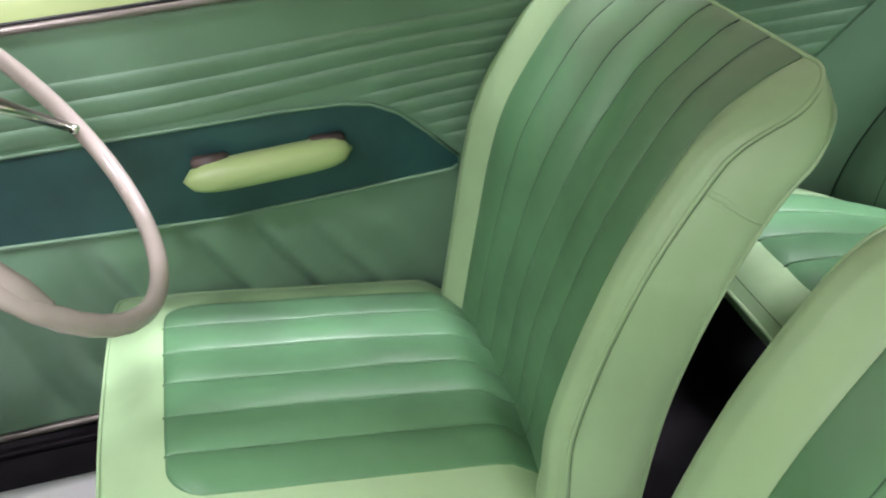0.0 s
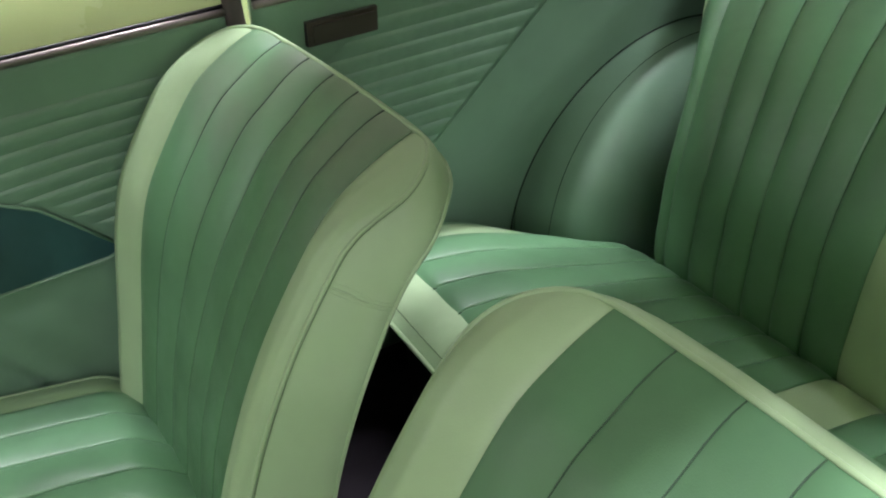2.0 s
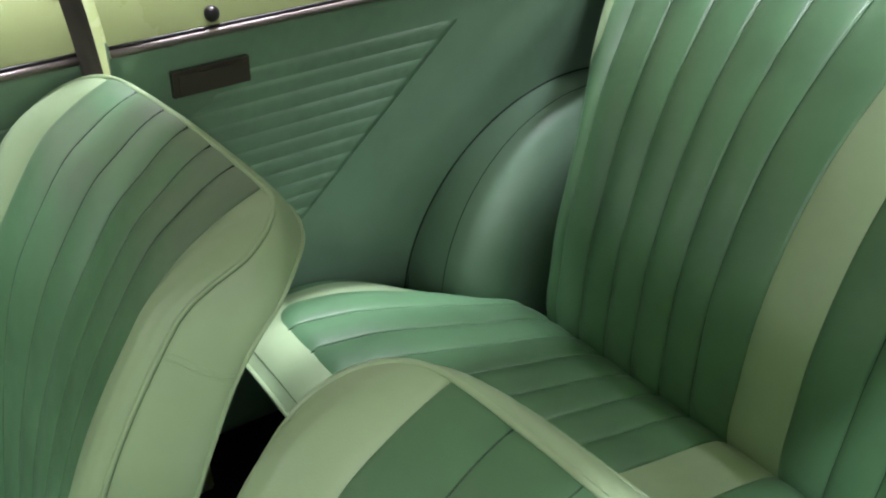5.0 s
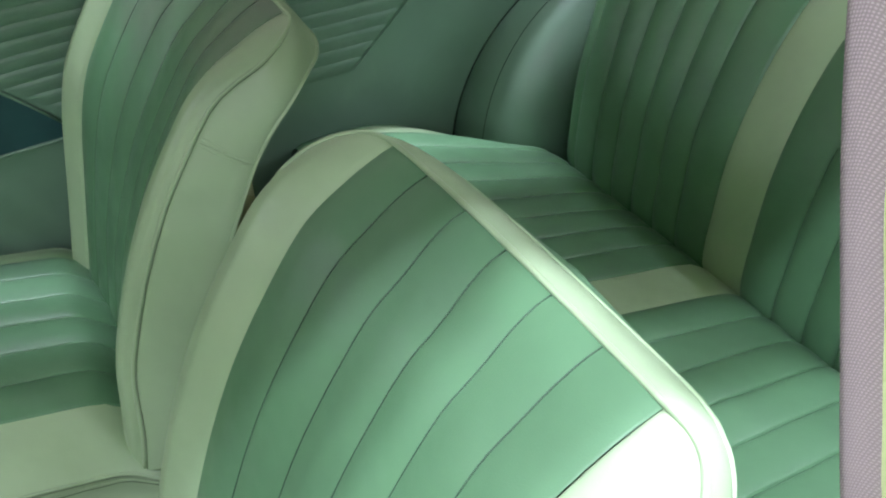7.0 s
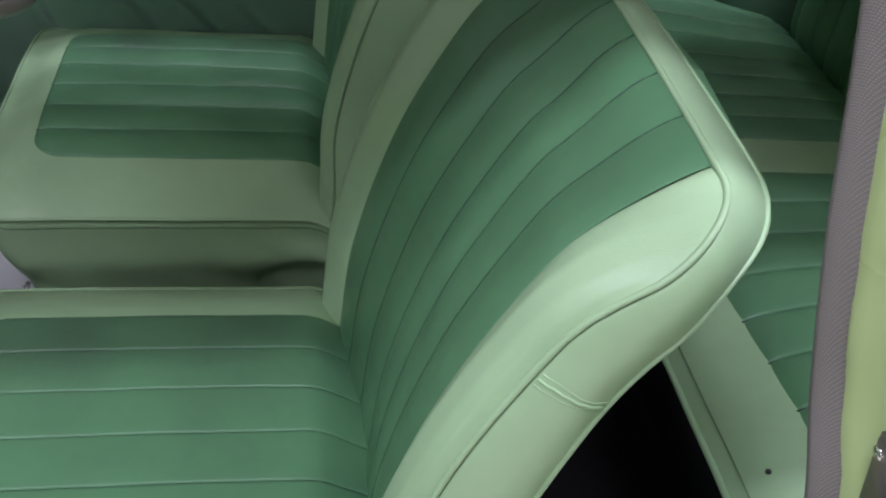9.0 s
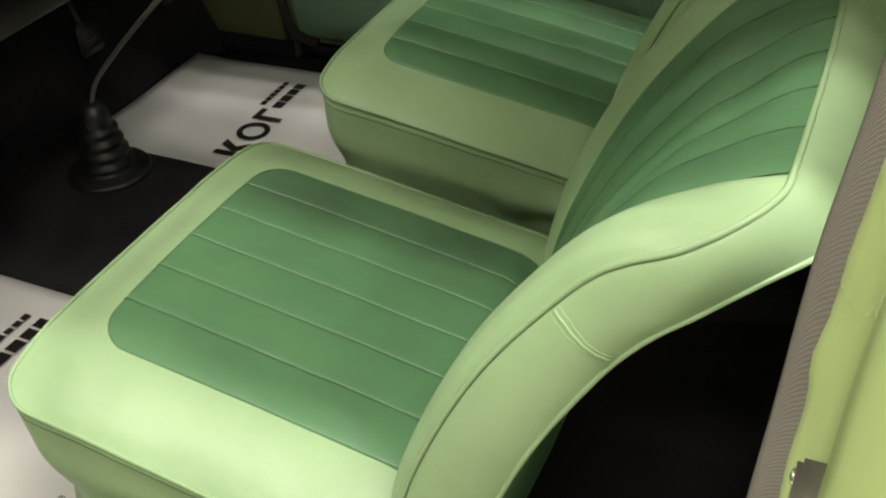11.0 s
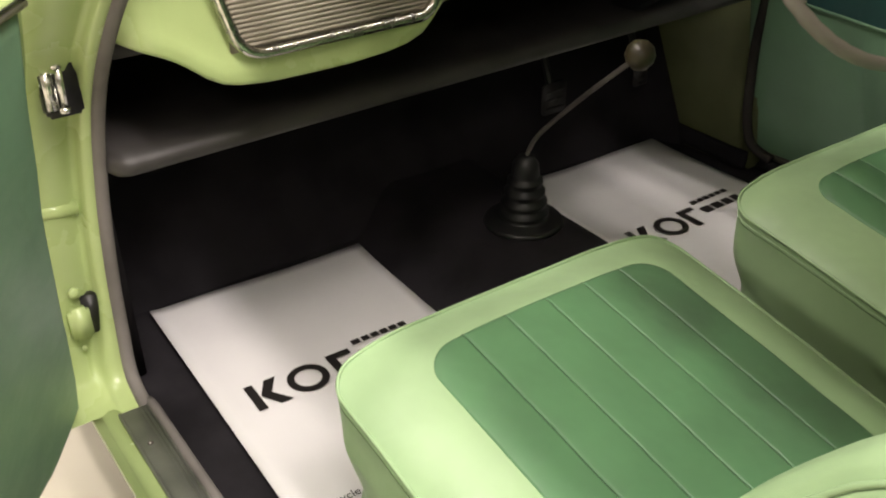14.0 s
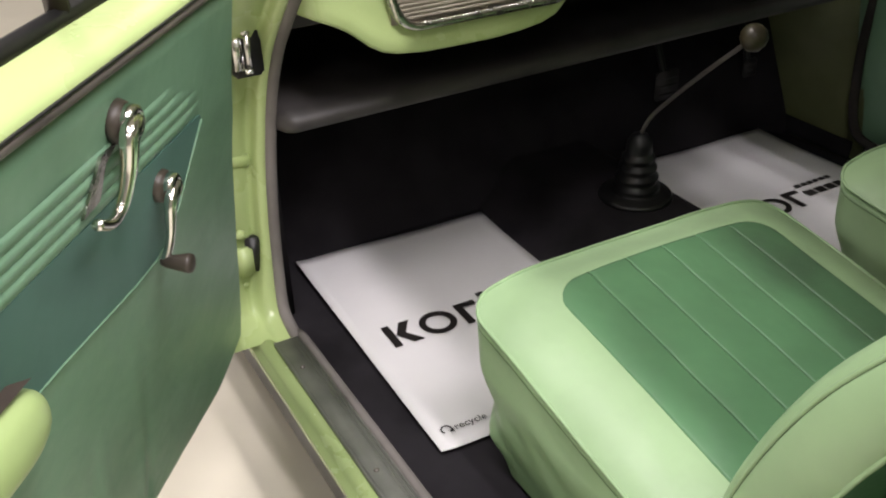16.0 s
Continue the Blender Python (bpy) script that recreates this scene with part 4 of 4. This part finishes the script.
part("window_ledge", sheet(lambda u, v: Vector((-0.42 + 1.035 * u, side_y(0.63) - 0.002 + 0.030 * v + 0.02 * v * v, 0.631 + 0.075 * math.sin(v * math.pi / 2) ** 0.8)), linspace(0, 1, 10), linspace(0, 1, 10)), PAINT, fdoor)


def pad(x0, x1, z0, z1, depth, y_at, name, parent, m=None):
    """A rounded, sausage-like armrest standing off the door."""
    bm = bmesh.new()
    rings = []
    n = 22
    for i in range(n):
        t = i / (n - 1)
        e = max(1 - abs(2 * t - 1) ** 5, 0.0) ** 0.5
        e = max(e, 0.05)
        x = x0 + (x1 - x0) * t
        zc = z0 + (z1 - z0) * 0.5 + 0.006 * (t - 0.5)
        ring = []
        for k in range(16):
            a = 2 * math.pi * k / 16
            ca, sa = math.cos(a), math.sin(a)
            ring.append(bm.verts.new((x, y_at - depth * 0.5 - depth * 0.5 * e * math.copysign(abs(ca) ** 0.8, ca), zc + (z1 - z0) / 2 * e * math.copysign(abs(sa) ** 0.8, sa))))
        rings.append(ring)
    for a, b in zip(rings, rings[1:]):
        for k in range(16):
            bm.faces.new((a[k], a[(k + 1) % 16], b[(k + 1) % 16], b[k]))
    bm.faces.new(rings[0][::-1])
    bm.faces.new(rings[-1])
    if m:
        bm.transform(m)
    return part(name, bm, VINYL_LIGHT2, parent, "yellow-green vinyl armrest")


pad(0.096, 0.300, 0.399, 0.437, 0.042, fy(0.41, 0.004), "armrest", fdoor)
for x in (0.132, 0.272):
    part("armrest_bracket", box(x - 0.023, x + 0.021, fy(0.43, 0.022), fy(0.43, 0.0), 0.426, 0.4380, 0.003), BRACKET, fdoor, "dull brown armrest bracket")

# ---- near door, swung open about its hinges ----
DOOR = Matrix(((0.786, 0.618, 0, -0.403), (-0.618, 0.786, 0, -0.713), (0, 0, 1, 0.0), (0, 0, 0, 1)))


def dp(a, z, out=0.0):
    """a along the door from its hinge edge, out towards the cabin."""
    return DOOR @ Vector((a, 0.205 * (z - 0.02) + out, z))


def door_front(z):
    return float(np.interp(z, [0.0, 0.015, 0.04, 0.10, 0.2, 0.37, 0.53, 0.63], [0.13, 0.075, 0.020, 0.030, 0.06, 0.108, 0.136, 0.150]))


def door_skin(u, v):
    z = 0.005 + 0.617 * v
    a = door_front(z) + u ** 1.3 * (1.02 - door_front(z))
    fold = sum(h * math.exp(-((a - c - 0.10 * (z - 0.15)) / w) ** 2) for c, w, h in ((0.36, 0.012, -0.003), (0.375, 0.010, 0.003), (0.47, 0.010, 0.0035), (0.485, 0.009, -0.003), (0.60, 0.014, 0.003)))
    return dp(a, z, 0.0012 * noise.noise(Vector((u * 12, v * 9, 1))) + fold * smooth(0.30, 0.10, z))


ndoor = piece("door", slab(door_skin, linspace(0, 1, 110), [0, 0.01, 0.03, 0.06] + linspace(0.1, 1, 20), (-0.004, -0.006, 0)), VINYL_TRIM, "door standing open, trimmed in green vinyl")
part("door_shell", sheet(lambda u, v: dp(door_front(0.6 * (0.03 + 0.97 * v)) - 0.03 + 1.07 * u, 0.0 + 0.62 * v, -0.012 - 0.09 * math.sin(math.pi * min(v + 0.1, 1)) * 0.3), linspace(0, 1, 10), linspace(0, 1, 10)), PAINT, ndoor)
part("window_ledge", sheet(lambda u, v: dp(0.135 + 0.915 * u, 0.628 + 0.024 * math.sin(v * math.pi / 2), 0.006 - 0.054 * (1 - math.cos(v * math.pi / 2))), linspace(0, 1, 12), linspace(0, 1, 14)), PAINT, ndoor)
part("panel_edge", tube([dp(a, 0.625, 0.005) for a in linspace(0.145, 1.02, 12)], 0.0042, 8), STEEL, ndoor, "dull metal bead along the trim's top edge")
part("panel_edge", tube([dp(a, 0.6315, 0.0065) for a in linspace(0.14, 1.02, 12)], 0.0016, 8), RUBBER, ndoor)
part("window_frame", tube([dp(0.30, 0.652, -0.066), dp(0.6, 0.652, -0.066), dp(1.02, 0.652, -0.066)], 0.010, 8), RUBBER, ndoor, "black window channel")
part("quarterlight_post", tube([dp(0.40, 0.65, -0.068), dp(0.43, 0.95, -0.12)], 0.011, 8), BROWN, ndoor)
n_inset = [(1.02, 0.500), (0.63, 0.499), (0.40, 0.497), (0.26, 0.496), (0.236, 0.494), (0.234, 0.488), (0.262, 0.45), (0.29, 0.412), (0.315, 0.385), (0.345, 0.374), (0.40, 0.374), (0.55, 0.386), (1.02, 0.40)]
bm = bmesh.new()
f1 = [bm.verts.new(dp(a, z, 0.0025)) for a, z in n_inset]
b1 = [bm.verts.new(dp(a, z, -0.003)) for a, z in n_inset]
bm.faces.new(f1)
for i in range(len(f1)):
    j = (i + 1) % len(f1)
    bm.faces.new((f1[i], f1[j], b1[j], b1[i]))
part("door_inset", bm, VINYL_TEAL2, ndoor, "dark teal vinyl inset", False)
part("inset_bead", tube([dp(a, z, 0.003) for a, z in n_inset[5:]], 0.0014, 6), VINYL_TRIM, ndoor)
for k in range(4):
    z0 = 0.557 - 0.0150 * k
    z1 = z0 - 0.0150

    def dpleat(u, v, z0=z0, z1=z1):
        z = z0 + (z1 - z0) * v
        a0 = 0.232 + 0.075 * smooth(0.515, 0.557, z)
        a = a0 + (1.02 - a0) * u ** 1.5
        return dp(a, z, 0.0006 + 0.0034 * math.sin(math.pi * v ** 0.7) ** 0.8 * smooth(0.0, 0.05, a - a0))
    part("pleat", sheet(dpleat, linspace(0, 1, 24), linspace(0, 1, 9)), VINYL_TRIM, ndoor)


def crank(hub, path, knob, name, size):
    """A chrome lever on a dark rose; path of (along, height, out) after the hub."""
    h = dp(*hub)
    axis = (dp(0.3, 0.4, 0.05) - dp(0.3, 0.4, 0.0)).normalized()
    handle = part(name, lathe([(size * 1.24, 0.0), (size * 1.24, 0.004), (size * 1.16, 0.008), (size * 1.0, 0.012)], h, axis, 28), BROWN, ndoor, "chrome lever on a dark rose")
    part("cap", lathe([(size, 0.010), (size, 0.017), (size * 0.92, 0.021), (size * 0.60, 0.0235), (size * 0.56, 0.0225), (size * 0.45, 0.0225), (size * 0.40, 0.025), (0.0005, 0.026)], h, axis, 28), CHROME, handle)
    p = smooth_path([h + axis * 0.017] + [dp(*q) for q in path], 6)
    n = len(p) - 1
    bm = tube(p, [size * (0.60 - 0.27 * smooth(0, 0.7, k / n)) for k in range(n + 1)], 12)
    part("lever", bm, CHROME, handle, "polished chrome lever")
    if knob:
        e = p[-1]
        part("knob", lathe([(0.004, -0.004), (0.0065, 0.002), (0.008, 0.010), (0.0105, 0.026), (0.0095, 0.0295), (0.005, 0.031), (0.001, 0.031)], e, axis, 18), BROWN, handle, "brown plastic knob")


crank((0.437, 0.571), [(0.457, 0.568, 0.023), (0.463, 0.538, 0.025), (0.473, 0.513, 0.025), (0.484, 0.504, 0.025), (0.500, 0.503, 0.025), (0.519, 0.513, 0.023)], False, "door_handle", 0.0165)
bm = bmesh.new()
web = [(0.450, 0.556), (0.470, 0.545), (0.482, 0.515), (0.512, 0.512), (0.478, 0.556)]
fr = [bm.verts.new(dp(a, z, 0.0075)) for a, z in web]
bk = [bm.verts.new(dp(a, z, 0.0045)) for a, z in web]
bm.faces.new(fr)
for i in range(len(fr)):
    j = (i + 1) % len(fr)
    bm.faces.new((fr[i], fr[j], bk[j], bk[i]))
part("finger_plate", bm, WORN, ndoor, "dull ribbed metal finger plate", False)
crank((0.343, 0.461), [(0.361, 0.450, 0.022), (0.364, 0.413, 0.024), (0.372, 0.388, 0.022)], True, "window_winder", 0.0145)
ARM_M = DOOR @ Matrix(((1, 0, 0, 0), (0, -1, 0, 0), (0, 0, 1, 0), (0, 0, 0, 1)))
bmy = -0.205 * (0.40 - 0.02)
pad(0.622, 0.865, 0.382, 0.444, 0.050, bmy - 0.0, "armrest", ndoor, ARM_M)
part("armrest_bracket", sheet(lambda u, v: dp(0.640 + 0.05 * u, 0.436 + 0.010 * v, 0.006 + 0.022 * v), linspace(0, 1, 4), linspace(0, 1, 4)), BRACKET, ndoor)


# ---- paper mats ----
def ink(name, pts, z, parent, label=""):
    bm = bmesh.new()
    lo = [bm.verts.new((x, y, z)) for x, y in pts]
    hi = [bm.verts.new((x, y, z + 0.0003)) for x, y in pts]
    bm.faces.new(hi)
    for i in range(len(pts)):
        j = (i + 1) % len(pts)
        bm.faces.new((lo[i], lo[j], hi[j], hi[i]))
    return part(name, bm, INK, parent, label, False)


def ring(cx, cy, ro, ri, a0, a1, z, parent, name="mark"):
    pts = [(cx + ro * math.cos(radians(a)), cy + ro * math.sin(radians(a))) for a in linspace(a0, a1, 25)]
    pts += [(cx + ri * math.cos(radians(a)), cy + ri * math.sin(radians(a))) for a in linspace(a1, a0, 25)]
    return ink(name, pts, z, parent)


def paper_mat(x0, y0, turn, label):
    mat = thing("paper_mat", label, "paper mat", (x0, y0, 0), "paper mats")
    L, W, Z = 0.565, 0.378, 0.004

    def lift(u, v):
        return Z + 0.003 * smooth(0.16, 0.0, u) * (0.5 + 0.5 * math.sin(v * 7 + turn)) + 0.003 * (1 - smooth(0, 0.07, v)) + 0.0012 * math.sin(5 * u + 3 * v + turn) + 0.0012
    part("paper_sheet", slab(lambda u, v: Vector((x0 + L * u, y0 + W * v, lift(u, v))), linspace(0, 1, 30), linspace(0, 1, 20), (0, 0, -0.0004)), PAPER, mat)
    z = Z + 0.0034
    # the dealer's mark as plain dark shapes
    tx, bx = x0 + 0.262, x0 + 0.321
    ink("mark", [(tx, y0 + 0.047), (tx, y0 + 0.060), (bx, y0 + 0.060), (bx, y0 + 0.047)], z, mat)
    ink("mark", [(tx + 0.030, y0 + 0.062), (tx, y0 + 0.078), (tx, y0 + 0.096), (tx + 0.030, y0 + 0.078), (bx, y0 + 0.098), (bx, y0 + 0.080)], z, mat)
    ring(tx + 0.030, y0 + 0.135, 0.031, 0.020, 0, 360, z, mat)
    ink("mark", [(tx, y0 + 0.176), (tx, y0 + 0.214), (tx + 0.012, y0 + 0.214), (tx + 0.012, y0 + 0.189), (bx, y0 + 0.189), (bx, y0 + 0.176)], z, mat)
    yy = y0 + 0.226
    for wd in (0.014, 0.012, 0.012, 0.012, 0.012, 0.012):
        ink("print_bar", [(tx - 0.014, yy), (tx - 0.014, yy + wd), (tx - 0.003, yy + wd), (tx - 0.003, yy)], z, mat)
        yy += wd + 0.004
    yy = y0 + 0.224
    for wd in (0.022, 0.022, 0.020, 0.018):
        ink("print_bar", [(tx + 0.014, yy), (tx + 0.014, yy + wd), (tx + 0.034, yy + wd), (tx + 0.034, yy)], z, mat)
        yy += wd + 0.005
    ring(x0 + L - 0.036, y0 + 0.026, 0.0085, 0.0062, 30, 320, z, mat, "recycling_mark")
    rx, ry = x0 + L - 0.036, y0 + 0.026
    ink("recycling_mark", [(rx + 0.0015, ry + 0.0105), (rx + 0.0095, ry + 0.0085), (rx + 0.0045, ry + 0.0025)], z, mat)
    cu = bpy.data.curves.new("word", "FONT")
    cu.body, cu.size, cu.extrude = "recycle", 0.0175, 0.0001
    tmp = new("word", cu)
    dg = bpy.context.evaluated_depsgraph_get()
    me = bpy.data.meshes.new_from_object(tmp.evaluated_get(dg))
    bpy.data.objects.remove(tmp)
    me.transform(Matrix(((0, -1, 0, L - 0.030), (1, 0, 0, 0.038), (0, 0, 1, z), (0, 0, 0, 1))))
    me.materials.clear()
    me.materials.append(INK)
    word = new("printed_word", me)
    word.parent = mat
    return mat


paper_mat(-0.597, -0.553, 0.3, "white printed paper floor mat in the footwell").rotation_euler[2] = radians(-1.4)
paper_mat(-0.598, 0.176, 1.7, "white printed paper floor mat under the pedals")

# ---- gear lever ----
lever = thing("gear_lever", "bent grey gear lever with a ribbed rubber boot", "gear lever", (-0.40, 0.045, 0.06))
part("rod", tube(smooth_path([(-0.402, 0.045, 0.15), (-0.398, 0.047, 0.185), (-0.384, 0.052, 0.220), (-0.346, 0.054, 0.262), (-0.26, 0.046, 0.340), (-0.168, 0.038, 0.418)]), 0.0036, 10), STEEL, lever)
part("knob", lathe([(0.001, -0.021), (0.010, -0.019), (0.018, -0.010), (0.021, 0), (0.018, 0.011), (0.011, 0.018), (0.001, 0.021)], (-0.154, 0.037, 0.430)), KNOB, lever, "worn brown gear knob")
boot = [(0.068, 0.0), (0.068, 0.004), (0.064, 0.008), (0.056, 0.008), (0.050, 0.012), (0.046, 0.012)]
for k in range(4):
    r = 0.043 - 0.0042 * k
    h = 0.014 + 0.019 * k
    boot += [(r - 0.003, h), (r, h + 0.006), (r, h + 0.010), (r - 0.006, h + 0.015), (r - 0.007, h + 0.018)]
boot += [(0.024, 0.094), (0.022, 0.110), (0.014, 0.122), (0.007, 0.125)]
part("boot", lathe(boot, (-0.40, 0.045, 0.064), (0.02, 0, 1)), RUBBER, lever, "black ribbed rubber boot")

# pedal and bracket behind the lever
def foot_pedal(y0, y1, z0, z1, label):
    pd = thing("pedal", label, "pedal", (-0.60, (y0 + y1) / 2, z0), "pedals")
    ym = (y0 + y1) / 2
    part("pad", box(-0.606, -0.594, y0, y1, z0, z1, 0.004), PEDAL, pd)
    for k in range(3):
        z = z0 + (z1 - z0) * (k + 0.75) / 3.5
        part("rib", box(-0.595, -0.592, y0 + 0.005, y1 - 0.005, z - 0.003, z + 0.003, 0.001), PEDAL, pd)
    part("arm", tube(smooth_path([(-0.605, ym, (z0 + z1) / 2), (-0.64, ym, 0.25), (-0.74, ym, 0.40), (-0.80, ym, 0.42)]), 0.007, 8), RUBBER, pd)
    return pd


foot_pedal(0.247, 0.305, 0.136, 0.198, "worn dark rubber pedal under the dash")
foot_pedal(0.486, 0.522, 0.138, 0.178, "small dark pedal beside the footwell side")

# ---- steering wheel ----
WC = Vector((-0.0343, 0.3075, 0.5790))
RIM = 0.185
wheel = thing("steering_wheel", "ivory grey steering wheel with a chrome horn bar", "steering wheel", WC)
ta, ya = radians(34.25), radians(-2.6)
e1 = Vector((-math.sin(ya), math.cos(ya), 0))
fwd = Vector((math.cos(ya), math.sin(ya), 0))
e2 = fwd * -math.sin(ta) + Vector((0, 0, math.cos(ta)))
e3 = fwd * math.cos(ta) + Vector((0, 0, math.sin(ta)))
turns = linspace(0, 2 * math.pi, 145)[:-1]
part("rim", tube([WC + RIM * (e1 * math.cos(t) + e2 * math.sin(t)) for t in turns], [0.0094 + 0.0010 * abs(math.sin(20 * t)) * smooth(3.2, 3.5, t) * smooth(4.4, 4.1, t) for t in turns], 14, True), WHEEL, wheel)
HUB = WC + (e2 * 0.38 - e1 * 0.10) * RIM + e3 * 0.02
part("hub", lathe([(0.036, -0.03), (0.036, 0.0), (0.030, 0.010), (0.018, 0.014), (0.001, 0.016)], HUB, e3, 24), WHEEL, wheel)
for deg in (-20, 204):
    q = e1 * math.cos(radians(deg)) + e2 * math.sin(radians(deg))
    end = WC + q * (RIM - 0.002)
    if deg < 0:
        part("spoke", tube([HUB.lerp(end, 0.15) + e2 * 0.014, HUB.lerp(end, 0.6) + e2 * 0.012 - e3 * 0.004, end + e2 * 0.004 - e3 * 0.004], [0.010, 0.0065, 0.005], 10), STEEL, wheel, "dull grey spoke")
        part("horn_bar", tube([HUB.lerp(end, 0.15), HUB.lerp(end, 0.6), end], [0.0040, 0.0032, 0.0024], 10), CHROME, wheel, "chrome horn bar")
        part("horn_bar_end", lathe([(0.004, -0.006), (0.006, 0.0), (0.004, 0.007)], end - q * 0.008, q, 12), CHROME, wheel)
    else:
        sweep = [HUB] + [WC + (e1 * math.cos(radians(a)) + e2 * math.sin(radians(a))) * RIM * k + e3 * 0.004 for a, k in ((158, 0.80), (178, 0.92), (192, 0.955), (206, 0.98))]
        part("spoke", tube(smooth_path(sweep), [0.013 - 0.006 * smooth(0.8, 1, k / 32) for k in range(33)], 12), WHEEL, wheel)
part("column", tube([HUB - e3 * 0.02, HUB - e3 * 0.5], 0.022, 12), RUBBER, wheel, "dark steering column")
